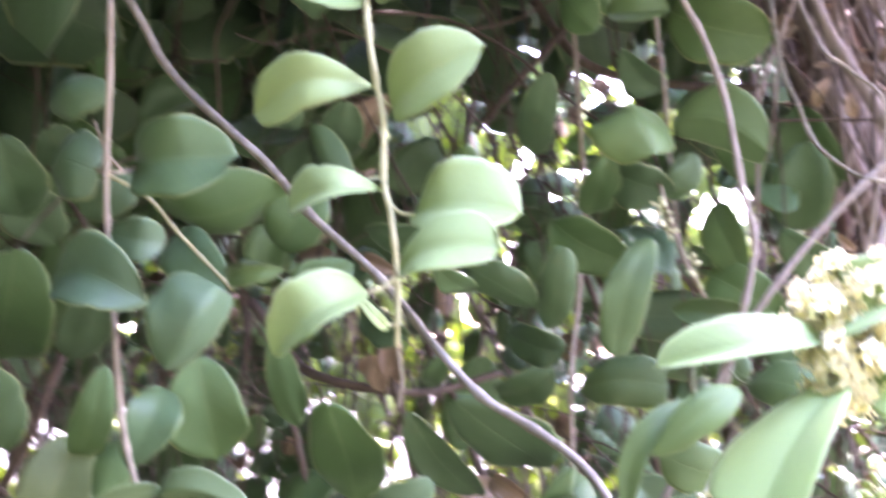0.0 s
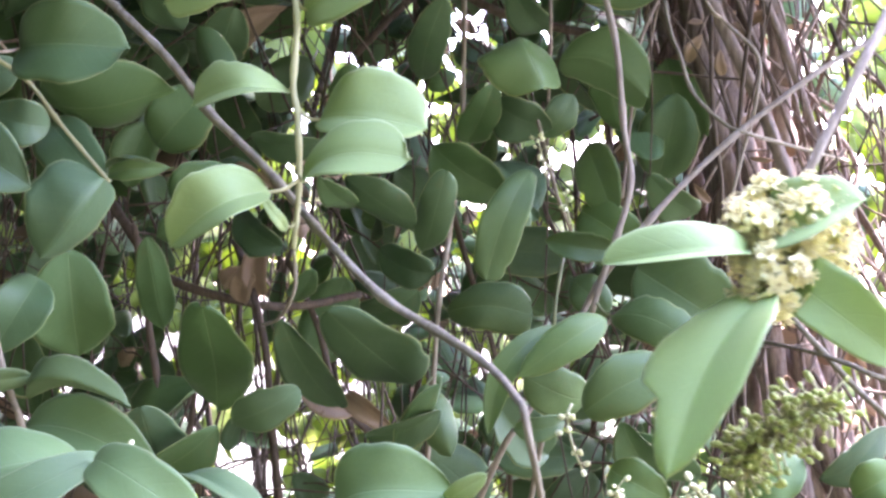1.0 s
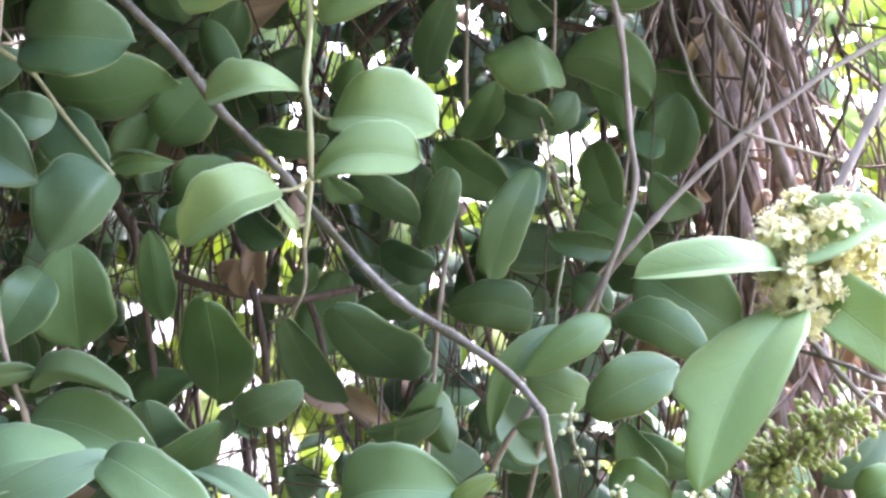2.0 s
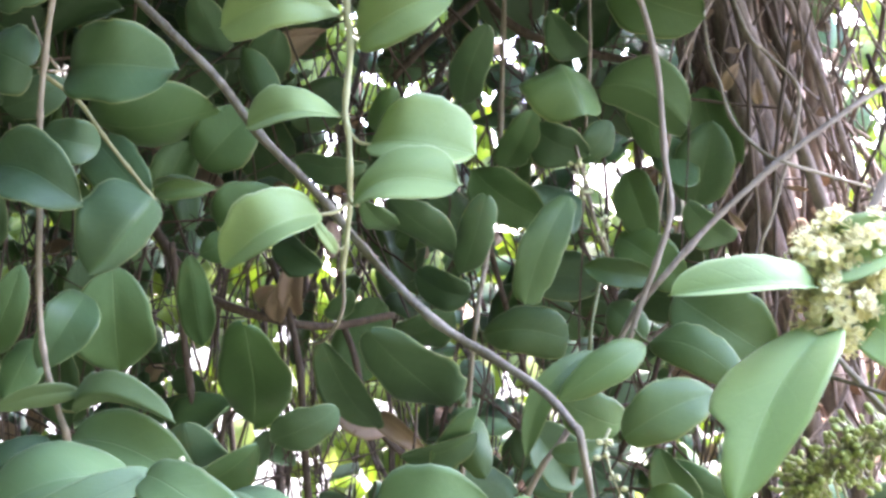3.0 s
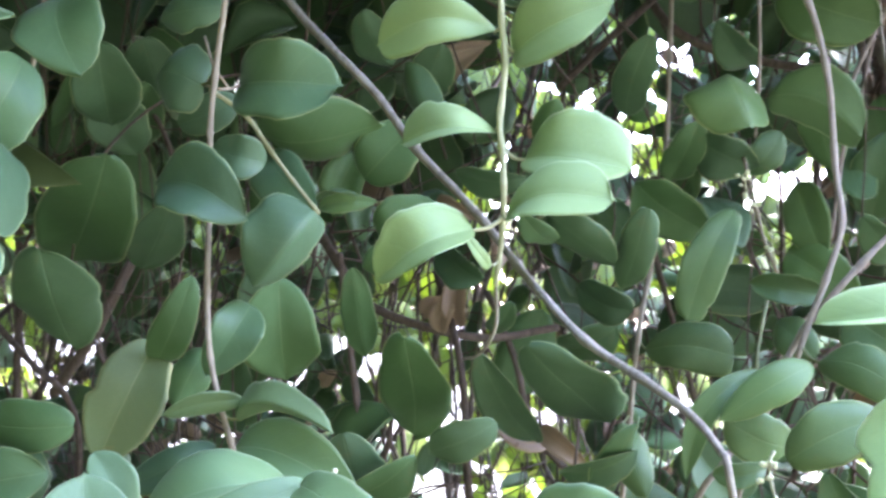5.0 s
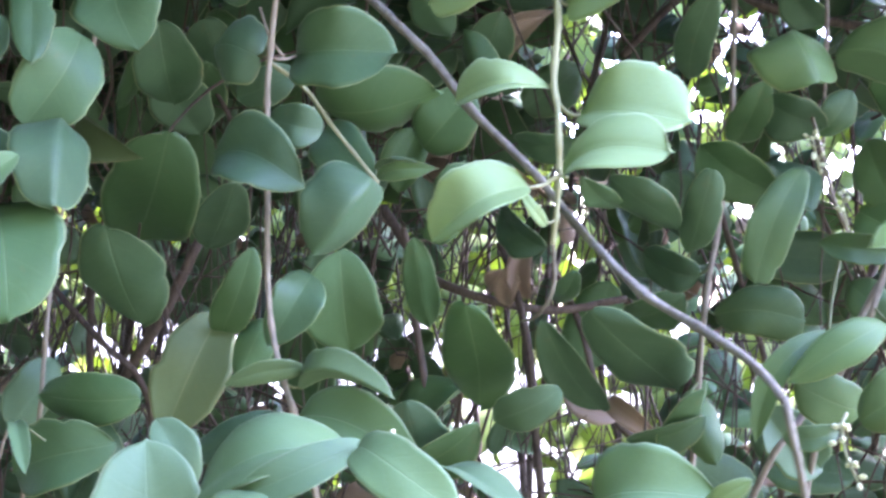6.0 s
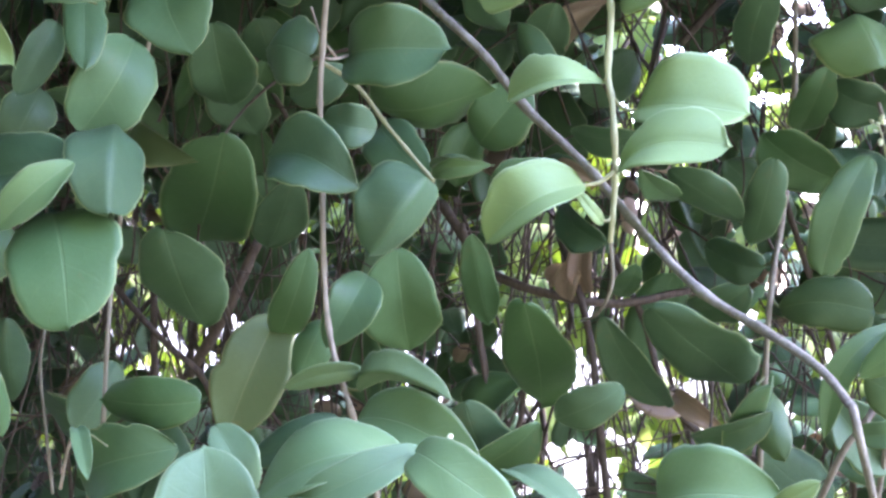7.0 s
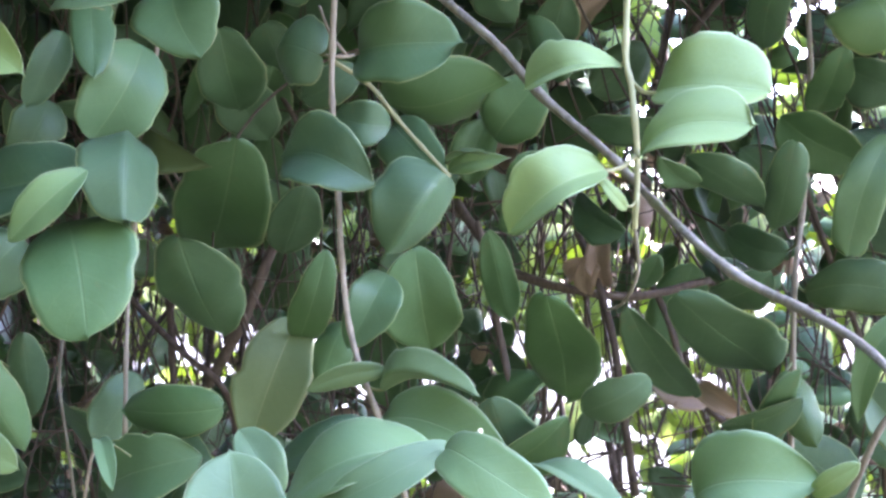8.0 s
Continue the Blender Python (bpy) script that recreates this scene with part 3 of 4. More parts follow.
v, f, _ = merge(pieces)
tagged(new("bare_stems", build("bare_stems", v, f, TWIG)), "Thin bare brown stems at the open edge of the hedge", "stems", kind="stuff")
clumps = np.column_stack([rng.uniform(0.9, 4.0, 50), rng.uniform(4.0, 6.0, 50), rng.uniform(0.3, 2.7, 50)])
places = clumps[rng.integers(0, 50, 2200)] + rng.normal(size=(2200, 3)) * (0.3, 0.3, 0.22)
places[:, 2] = np.maximum(places[:, 2], 0.08)
v, f, uv = leaf_cloud(rng, places, 0.13)
tagged(new("distant_shrub", build("distant_shrub", v, f, FAR, uv)), "Sunlit yellow-green shrubs on the ground beyond the hedge", "shrub", kind="stuff")

# ---- dry leaves caught in the twigs
def dry_leaf(at, length, angle, tilt, label):
    a = radians(angle)
    tip = np.array((math.cos(a), -0.25, math.sin(a))) * length
    v, f, uv = blade((0, 0, 0), tip, length * 0.25, 40 + tilt, 30, length * 0.22, length * 0.09, int(abs(angle)) + 3, 8, 3, 0.8)
    ob = new("dry_leaf", build("dry_leaf", v, f, DRY, uv))
    ob.location = at
    return tagged(ob, label, "dry leaf", "dry leaves in the hedge")


TAN_DRY, PINK_DRY = "Curled tan dry leaf caught among thin twigs", "Pinkish-brown dry leaf caught among the lianas"
for at, length, angle, tilt in (
    ((-0.239, 1.299, 1.663), 0.055, 40, 10), ((-0.213, 1.212, 1.548), 0.04, -20, 0), ((-0.210, 1.274, 1.445), 0.06, 80, 20),
    ((-0.264, 1.323, 1.454), 0.045, 20, 5), ((-0.228, 1.274, 1.439), 0.05, 60, 10), ((-0.133, 1.274, 1.360), 0.06, -35, 10),
    ((-0.726, 1.249, 1.449), 0.05, 70, 0), ((-0.254, 1.336, 1.682), 0.06, 30, 10), ((-0.126, 1.299, 1.346), 0.06, 160, 10)):
    dry_leaf(at, length, angle, tilt, TAN_DRY)
for at, length, angle, tilt in (
    ((0.290, 1.323, 1.385), 0.034, 75, 10), ((0.190, 1.311, 1.631), 0.022, 95, 0), ((0.161, 1.311, 1.644), 0.026, 60, 0),
    ((0.253, 1.348, 1.415), 0.030, 110, 0), ((0.219, 1.348, 1.510), 0.026, 70, 0), ((0.179, 1.336, 1.524), 0.022, 130, 10),
    ((0.310, 1.323, 1.301), 0.036, 60, 10), ((0.257, 1.336, 1.489), 0.024, 40, 0), ((0.215, 1.348, 1.682), 0.026, 20, 10)):
    dry_leaf(at, length, angle, tilt, PINK_DRY)


# ---- bare branches that cross the hedge face
def branch(name, points, r0, r1, bark, label, knots=(), sides=12):
    """A bare branch: the limb and the knots of its old leaf joints."""
    line = glide(points, 8)
    ob = thing(name, points[-1], label, "branch", "bare branches on the hedge face")
    v, f = tube(line - np.array(points[-1]), r0, r1, sides, 0.06, len(line), knots)
    part("limb", build("limb", v, f, bark), ob, points[-1])
    for k in knots:
        i = int(k * (len(line) - 1))
        size = (r0 + (r1 - r0) * k) * 0.8
        v, f = ball(size, 0.8, 6, 9)
        part("knot", build("knot", v * (1 + 0.15 * np.random.default_rng(i).normal(size=(len(v), 1))), f, bark), ob, line[i] + (size * 0.4 * (-1) ** i, -size * 0.35, size * 0.3))
    return ob


branch("diagonal_branch", [(-0.592, 1.101, 2.062), (-0.286, 0.950, 1.754), (-0.215, 0.920, 1.656), (-0.161, 0.885, 1.607), (-0.127, 0.870, 1.577), (-0.096, 0.855, 1.543), (-0.059, 0.840, 1.510), (-0.037, 0.825, 1.489), (-0.010, 0.785, 1.469), (0.026, 0.735, 1.445), (0.056, 0.705, 1.431), (0.078, 0.675, 1.421), (0.091, 0.650, 1.412), (0.096, 0.635, 1.405), (0.100, 0.660, 1.355), (0.090, 0.740, 1.255)],
    0.0030, 0.0010, GREY, "Smooth grey-brown woody branch slanting across the hedge face", (0.33, 0.42, 0.5, 0.6, 0.66))
branch("forked_branch", [(0.383, 1.212, 1.685), (0.260, 1.101, 1.605), (0.231, 1.076, 1.584), (0.187, 1.058, 1.549), (0.147, 1.046, 1.511), (0.118, 1.039, 1.478), (0.097, 1.046, 1.452), (0.082, 1.052, 1.425), (0.051, 1.027, 1.368), (0.033, 1.027, 1.341), (-0.021, 1.101, 1.231)],
    0.0019, 0.0022, PALE_BARK, "Straight grey twig slanting down through the leaves", (0.3, 0.45, 0.6))
branch("bent_twig", [(0.130, 1.274, 1.824), (0.166, 1.113, 1.660), (0.183, 1.107, 1.633), (0.204, 1.101, 1.607), (0.202, 1.101, 1.575), (0.195, 1.107, 1.548), (0.187, 1.113, 1.517), (0.180, 1.126, 1.493), (0.190, 1.212, 1.449), (0.213, 1.336, 1.385)],
    0.0014, 0.0011, PALE_BARK, "Thin bent grey-brown twig in front of the lianas", (0.33, 0.5))
branch("side_twig", [(0.134, 1.274, 1.819), (0.142, 1.126, 1.654), (0.152, 1.089, 1.606), (0.160, 1.076, 1.579), (0.180, 1.064, 1.556), (0.196, 1.064, 1.549), (0.230, 1.151, 1.551), (0.295, 1.336, 1.558)],
    0.0015, 0.0013, GREY, "Thin brown twig that meets the slanting grey twig", (0.4,))
branch("green_twig", [(-0.268, 0.928, 1.596), (-0.258, 0.959, 1.583), (-0.242, 0.965, 1.560), (-0.228, 0.971, 1.541), (-0.211, 0.978, 1.519)],
    0.0016, 0.0012, GREEN, "Short green-brown twig between the broad leaves", (0.5, 0.75, 0.95))
branch("dry_tail_twig", [(-0.034, 0.805, 1.469), (-0.035, 0.811, 1.452), (-0.040, 0.817, 1.442), (-0.050, 0.829, 1.434), (-0.066, 0.854, 1.431)],
    0.0010, 0.0008, GREY, "Thin dried tail of the hanging shoot")
branch("low_twig", [(0.200, 1.151, 1.412), (0.230, 1.101, 1.407), (0.256, 1.076, 1.399), (0.277, 1.064, 1.390), (0.378, 1.151, 1.358)],
    0.0014, 0.0019, GREY, "Thin grey twig in front of the dark lianas")
branch("low_fork_twig", [(0.216, 1.151, 1.449), (0.223, 1.101, 1.430), (0.241, 1.089, 1.407), (0.264, 1.089, 1.381), (0.291, 1.101, 1.354), (0.353, 1.212, 1.285)],
    0.0019, 0.0022, GREY, "Thin brown forked twig in front of the dark lianas", (0.4,))

for points, bark in (
    ([(0.020, 1.212, 2.157), (0.044, 1.200, 1.907), (0.054, 1.175, 1.736), (0.055, 1.175, 1.687), (0.055, 1.181, 1.648), (0.047, 1.237, 1.589), (0.043, 1.274, 1.536)], PALE_BARK),
    ([(0.043, 1.188, 1.583), (0.052, 1.151, 1.557), (0.059, 1.138, 1.532), (0.064, 1.138, 1.513), (0.072, 1.151, 1.491), (0.076, 1.212, 1.469)], TAN),
    ([(0.068, 1.188, 1.495), (0.065, 1.151, 1.470), (0.061, 1.138, 1.443), (0.059, 1.138, 1.414), (0.054, 1.188, 1.372)], STALK)):
    branch("hanging_twig", points, 0.0015, 0.0013, bark, "Thin hanging twig between the leaves", (0.4, 0.7))

for points in (
    [(-0.275, 0.925, 1.600), (-0.251, 0.907, 1.592), (-0.247, 0.915, 1.593), (-0.256, 0.945, 1.601)],
    [(-0.272, 0.925, 1.630), (-0.257, 0.912, 1.608), (-0.249, 0.908, 1.599), (-0.247, 0.915, 1.593)]):
    branch("leaf_twig", points, 0.0009, 0.0010, TAN, "Short tan twig that joins leaves to the stem")

for points, r0, r1 in (
    ([(-0.381, 1.336, 1.534), (-0.322, 1.299, 1.474), (-0.285, 1.274, 1.456), (-0.236, 1.274, 1.442), (-0.190, 1.299, 1.435), (-0.139, 1.348, 1.446)], 0.0050, 0.0034),
    ([(-0.235, 1.274, 1.495), (-0.213, 1.262, 1.445), (-0.202, 1.262, 1.396), (-0.202, 1.274, 1.345), (-0.202, 1.299, 1.262)], 0.0032, 0.0036),
    ([(-0.330, 1.274, 1.509), (-0.314, 1.262, 1.443), (-0.304, 1.262, 1.383), (-0.297, 1.274, 1.316)], 0.0030, 0.0036),
    ([(-0.732, 1.225, 1.491), (-0.665, 1.212, 1.437), (-0.618, 1.212, 1.397), (-0.598, 1.237, 1.367), (-0.607, 1.274, 1.319), (-0.632, 1.311, 1.221)], 0.0030, 0.0036),
    ([(-0.543, 1.274, 1.520), (-0.547, 1.249, 1.481), (-0.577, 1.249, 1.427), (-0.640, 1.274, 1.365)], 0.0050, 0.0056),
    ([(-0.691, 1.274, 1.518), (-0.677, 1.262, 1.447), (-0.676, 1.262, 1.389), (-0.683, 1.274, 1.295)], 0.0036, 0.0042),
    ([(-0.205, 1.336, 1.478), (-0.169, 1.311, 1.416), (-0.149, 1.299, 1.358), (-0.112, 1.299, 1.319), (-0.074, 1.336, 1.296)], 0.0030, 0.0036),
    ([(-0.548, 1.237, 1.706), (-0.507, 1.212, 1.653), (-0.478, 1.212, 1.605), (-0.478, 1.237, 1.551)], 0.0022, 0.0026),
    ([(-0.088, 1.398, 1.802), (-0.050, 1.373, 1.738), (-0.012, 1.373, 1.710), (0.045, 1.398, 1.697), (0.113, 1.422, 1.689)], 0.0046, 0.0040),
    ([(-0.140, 1.336, 1.668), (-0.103, 1.336, 1.704), (-0.054, 1.360, 1.757), (-0.021, 1.398, 1.810)], 0.0036, 0.0040)):
    branch("inner_branch", points, r0, r1, TWIG, "Dark brown bare branch inside the hedge")
branch("dead_stem", [(-0.591, 1.027, 1.440), (-0.574, 1.002, 1.414), (-0.578, 1.002, 1.387), (-0.572, 1.002, 1.342), (-0.577, 1.015, 1.286)], 0.0012, 0.0013, GREY, "Thin dead grey stem with a pale joint", (0.5,))
branch("dead_stem", [(-0.498, 0.953, 1.345), (-0.504, 0.953, 1.328), (-0.510, 0.953, 1.303)], 0.0011, 0.0013, TAN, "Pale dead stem end at the hedge foot")

# ---- vines
front_vine = vine("front", 0.0017, 0.0013, [(-0.110, 0.978, 2.010), (-0.074, 0.904, 1.815), (-0.047, 0.836, 1.687), (-0.036, 0.805, 1.624), (-0.034, 0.805, 1.596), (-0.032, 0.805, 1.576), (-0.034, 0.805, 1.548), (-0.032, 0.805, 1.532), (-0.031, 0.805, 1.507), (-0.032, 0.805, 1.487), (-0.034, 0.805, 1.468)])
leaf(front_vine, (-0.040, 0.817, 1.596), (-0.098, 0.800, 1.587), 0.0156, 31, 12, 0.017, -0.0101, "young", (0.30, -0.93, -0.21), 0.45, neck=0.85)
leaf(front_vine, (-0.031, 0.817, 1.584), (0.023, 0.800, 1.603), 0.0203, -14, 46, 0.011, 0.0035, "young", (0.20, -0.95, -0.22), 0.5, neck=0.55)
leaf(front_vine, (-0.037, 0.811, 1.544), (-0.082, 0.797, 1.537), 0.0178, 77, -14, 0.017, -0.0050, "young", (0.30, -0.95, -0.13), 0.36, neck=0.85)
leaf(front_vine, (-0.026, 0.823, 1.532), (0.029, 0.818, 1.525), 0.0254, -14, 67, 0.014, 0.0028, "young", (0.19, -0.97, -0.11), 0.36, neck=0.5)
leaf(front_vine, (-0.027, 0.799, 1.499), (0.029, 0.783, 1.507), 0.0192, -14, 66, 0.014, 0.0087, "young", (0.20, -0.98, -0.08), 0.36, neck=0.8)
leaf(front_vine, (-0.042, 0.792, 1.495), (-0.085, 0.777, 1.468), 0.0188, 62, -14, 0.017, -0.0048, "young", (0.31, -0.95, -0.04), 0.4, neck=0.34)
leaf(front_vine, (-0.0355, 0.800, 1.477), (-0.045, 0.785, 1.494), 0.0036, 43, -14, 0.006, 0.0000, "bud", (0.27, -0.96, -0.04), 0.7, neck=0.6)
leaf(front_vine, (-0.041, 0.817, 1.639), (-0.074, 0.800, 1.650), 0.0188, 71, -18, 0.014, 0, "young", (0.28, -0.91, -0.29))
leaf(front_vine, (-0.035, 0.817, 1.642), (0.006, 0.812, 1.655), 0.0185, -18, 62, 0.014, 0, "young", (0.21, -0.93, -0.30))

left_vine = vine("left", 0.0020, 0.0017, [(-0.326, 1.076, 2.109), (-0.294, 1.002, 1.885), (-0.249, 0.916, 1.710), (-0.245, 0.904, 1.653), (-0.250, 0.904, 1.608), (-0.252, 0.903, 1.573), (-0.252, 0.903, 1.553), (-0.247, 0.897, 1.504), (-0.243, 0.891, 1.467), (-0.237, 0.885, 1.434), (-0.229, 0.879, 1.412), (-0.218, 0.873, 1.390), (-0.208, 0.866, 1.375), (-0.199, 0.879, 1.321), (-0.227, 0.965, 1.127)])
leaf(left_vine, (-0.257, 0.947, 1.602), (-0.183, 0.947, 1.598), 0.0285, 12, 37, 0.017, 0.0029, "mature", (0.42, -0.89, -0.18), 0.42, neck=0.46)
leaf(left_vine, (-0.266, 0.916, 1.596), (-0.306, 0.923, 1.606), 0.0244, 12, -11, 0.008, -0.0044, "mature", (0.50, -0.85, -0.18), 0.6, neck=0.4)
leaf(left_vine, (-0.275, 0.978, 1.598), (-0.321, 0.975, 1.582), 0.0138, 12, 13, 0.008, 0.0015, "mature", (0.48, -0.86, -0.15), 0.5, neck=0.5)
leaf(left_vine, (-0.275, 1.012, 1.580), (-0.182, 1.020, 1.587), 0.0349, 12, -11, 0.017, 0.0005, "dark", (0.40, -0.91, -0.94), 0.6, neck=0.5)
leaf(left_vine, (-0.197, 0.854, 1.506), (-0.262, 0.859, 1.527), 0.0240, 37, 12, 0.011, -0.0076, "mature", (0.53, -0.84, -0.11), 0.62, neck=0.55)
leaf(left_vine, (-0.213, 0.904, 1.545), (-0.242, 0.889, 1.552), 0.0137, 12, 12, 0.011, 0.0017, "mature", (0.50, -0.86, -0.13), 0.5, neck=0.5)
leaf(left_vine, (-0.179, 0.904, 1.514), (-0.212, 0.892, 1.467), 0.0305, -62, -14, 0.014, 0.0000, "mature", (0.42, -0.90, -0.04), 0.55, neck=0.3)
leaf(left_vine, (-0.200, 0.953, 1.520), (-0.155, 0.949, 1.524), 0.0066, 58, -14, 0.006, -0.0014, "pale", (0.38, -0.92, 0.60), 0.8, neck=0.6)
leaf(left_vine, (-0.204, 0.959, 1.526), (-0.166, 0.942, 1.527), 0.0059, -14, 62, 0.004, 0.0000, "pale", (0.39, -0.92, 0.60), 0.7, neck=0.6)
leaf(left_vine, (-0.268, 1.008, 1.563), (-0.216, 0.984, 1.517), 0.0196, 13, 13, 0.008, 0, "mature", (0.42, -0.90, -0.09), lopsided=-0.16)
leaf(left_vine, (-0.206, 1.039, 1.550), (-0.165, 1.032, 1.587), 0.0222, 13, 13, 0.008, 0, "mature", (0.35, -0.93, -0.13), lopsided=0.05)
leaf(left_vine, (-0.193, 1.039, 1.508), (-0.151, 1.044, 1.533), 0.0184, 13, 13, 0.008, 0, "mature", (0.34, -0.94, -0.07), lopsided=0.09)
leaf(left_vine, (-0.276, 0.928, 1.475), (-0.321, 0.960, 1.415), 0.0139, 12, -2, 0.014, -0.0018, "dark", (0.53, -0.85, -0.80), 0.5, neck=0.5)
leaf(left_vine, (-0.231, 0.925, 1.457), (-0.250, 0.905, 1.412), 0.0163, 12, 13, 0.014, 0.0000, "mature", (0.51, -0.86, 0.03), 0.55, neck=0.4)
leaf(left_vine, (-0.252, 1.002, 1.476), (-0.269, 1.052, 1.403), 0.0289, 13, 13, 0.011, 0, "dark", (0.46, -0.89, -0.80), lopsided=-0.07)
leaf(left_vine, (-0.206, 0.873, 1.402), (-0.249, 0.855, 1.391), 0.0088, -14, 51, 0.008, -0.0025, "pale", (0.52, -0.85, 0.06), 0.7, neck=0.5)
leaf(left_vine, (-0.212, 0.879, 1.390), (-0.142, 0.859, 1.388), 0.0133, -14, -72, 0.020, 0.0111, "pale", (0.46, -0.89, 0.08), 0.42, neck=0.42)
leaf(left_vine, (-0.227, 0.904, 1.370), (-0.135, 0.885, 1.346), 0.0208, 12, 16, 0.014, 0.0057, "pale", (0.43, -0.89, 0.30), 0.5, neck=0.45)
leaf(left_vine, (-0.233, 0.891, 1.371), (-0.284, 0.874, 1.346), 0.0139, 45, -14, 0.014, 0.0000, "mature", (0.54, -0.84, 0.10), 0.5, neck=0.5)
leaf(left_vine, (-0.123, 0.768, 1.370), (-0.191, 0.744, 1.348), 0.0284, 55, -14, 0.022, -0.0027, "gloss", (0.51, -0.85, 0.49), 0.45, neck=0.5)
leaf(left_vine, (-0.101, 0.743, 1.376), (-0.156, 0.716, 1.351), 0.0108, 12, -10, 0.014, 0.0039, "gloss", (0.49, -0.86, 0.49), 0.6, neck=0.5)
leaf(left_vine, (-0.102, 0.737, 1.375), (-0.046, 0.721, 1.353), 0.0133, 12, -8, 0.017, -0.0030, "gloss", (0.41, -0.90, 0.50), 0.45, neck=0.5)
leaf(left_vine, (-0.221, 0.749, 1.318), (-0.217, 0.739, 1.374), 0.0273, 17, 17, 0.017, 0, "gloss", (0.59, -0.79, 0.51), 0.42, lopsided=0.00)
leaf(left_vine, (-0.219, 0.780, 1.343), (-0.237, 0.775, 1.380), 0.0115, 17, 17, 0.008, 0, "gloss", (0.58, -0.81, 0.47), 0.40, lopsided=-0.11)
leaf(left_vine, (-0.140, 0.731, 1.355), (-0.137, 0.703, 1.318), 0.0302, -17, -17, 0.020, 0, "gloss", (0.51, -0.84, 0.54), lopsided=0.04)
leaf(left_vine, (-0.257, 0.925, 1.649), (-0.310, 0.930, 1.646), 0.0150, 14, -8, 0.010, 0, "mature", (0.50, -0.85, -0.10), 0.6, neck=0.5)

far_left_vine = vine("far_left", 0.0016, 0.0014, [(-0.419, 1.002, 2.064), (-0.421, 0.978, 1.836), (-0.407, 0.941, 1.698), (-0.423, 0.947, 1.621), (-0.418, 0.928, 1.566), (-0.437, 0.928, 1.470), (-0.433, 0.916, 1.408), (-0.437, 0.916, 1.354), (-0.449, 0.916, 1.308), (-0.507, 0.965, 1.132)])
leaf(far_left_vine, (-0.322, 0.959, 1.431), (-0.346, 0.933, 1.350), 0.0252, 12, 13, 0.014, -0.0011, "old", (0.57, -0.82, 0.06), 0.5, neck=0.45)
leaf(far_left_vine, (-0.344, 0.904, 1.377), (-0.426, 0.902, 1.376), 0.0181, 12, -10, 0.011, -0.0015, "mature", (0.63, -0.77, -0.20), 0.55, neck=0.38)
leaf(far_left_vine, (-0.352, 0.891, 1.349), (-0.434, 0.889, 1.325), 0.0243, 12, -10, 0.014, -0.0037, "mature", (0.64, -0.76, 0.12), 0.5, neck=0.5)
leaf(far_left_vine, (-0.377, 0.805, 1.495), (-0.335, 0.775, 1.427), 0.0322, 12, -13, 0.017, 0.0025, "mature", (0.68, -0.73, -0.03), 0.4, neck=0.42)
leaf(far_left_vine, (-0.339, 0.817, 1.546), (-0.318, 0.786, 1.490), 0.0282, -50, -14, 0.014, 0.0000, "mature", (0.65, -0.75, -0.11), 0.5, neck=0.5)
leaf(far_left_vine, (-0.336, 0.780, 1.520), (-0.378, 0.761, 1.482), 0.0127, 17, 17, 0.008, 0, "gloss", (0.70, -0.71, 0.26), lopsided=0.00)
leaf(far_left_vine, (-0.354, 0.799, 1.524), (-0.454, 0.798, 1.515), 0.0305, 63, -18, 0.017, 0, "mature", (0.71, -0.70, -0.11))
leaf(far_left_vine, (-0.356, 0.854, 1.604), (-0.380, 0.831, 1.544), 0.0245, 12, 14, 0.014, 0.0020, "mature", (0.65, -0.74, -0.35), 0.42, neck=0.38)
leaf(far_left_vine, (-0.386, 0.842, 1.649), (-0.356, 0.810, 1.577), 0.0131, 13, 13, 0.008, 0, "mature", (0.66, -0.72, -0.22), lopsided=0.00)
leaf(far_left_vine, (-0.369, 0.904, 1.657), (-0.338, 0.887, 1.599), 0.0290, 12, 14, 0.011, -0.0044, "mature", (0.60, -0.77, -0.60), 0.6, neck=0.5)
leaf(far_left_vine, (-0.409, 0.761, 1.609), (-0.339, 0.739, 1.567), 0.0184, 13, 13, 0.014, 0, "young", (0.71, -0.67, -0.21), lopsided=0.00)
leaf(far_left_vine, (-0.456, 0.891, 1.634), (-0.477, 0.876, 1.582), 0.0140, 13, 13, 0.008, 0, "mature", (0.69, -0.70, -0.45), lopsided=0.00)
leaf(far_left_vine, (-0.356, 0.780, 1.616), (-0.294, 0.769, 1.607), 0.0129, -53, 18, 0.008, 0, "gloss", (0.65, -0.72, 0.11))
leaf(far_left_vine, (-0.408, 0.916, 1.566), (-0.352, 0.911, 1.534), 0.0235, 85, -14, 0.008, 0.0000, "old", (0.62, -0.77, -0.13), 0.9, neck=0.5)
leaf(far_left_vine, (-0.439, 0.984, 1.495), (-0.470, 1.074, 1.419), 0.0343, 12, -12, 0.011, -0.0009, "dark", (0.63, -0.78, -0.82), 0.55, neck=0.4)
leaf(far_left_vine, (-0.414, 1.027, 1.570), (-0.512, 1.117, 1.489), 0.0387, 12, -14, 0.011, 0.0005, "dark", (0.59, -0.80, -0.89), 0.45, neck=0.45)
leaf(far_left_vine, (-0.454, 1.064, 1.667), (-0.475, 1.117, 1.608), 0.0284, 13, 13, 0.011, 0, "dark", (0.58, -0.79, -0.99), lopsided=0.05)
leaf(far_left_vine, (-0.565, 0.953, 1.429), (-0.606, 1.001, 1.360), 0.0181, -13, -13, 0.008, 0, "dark", (0.71, -0.70, -0.76), lopsided=0.00)
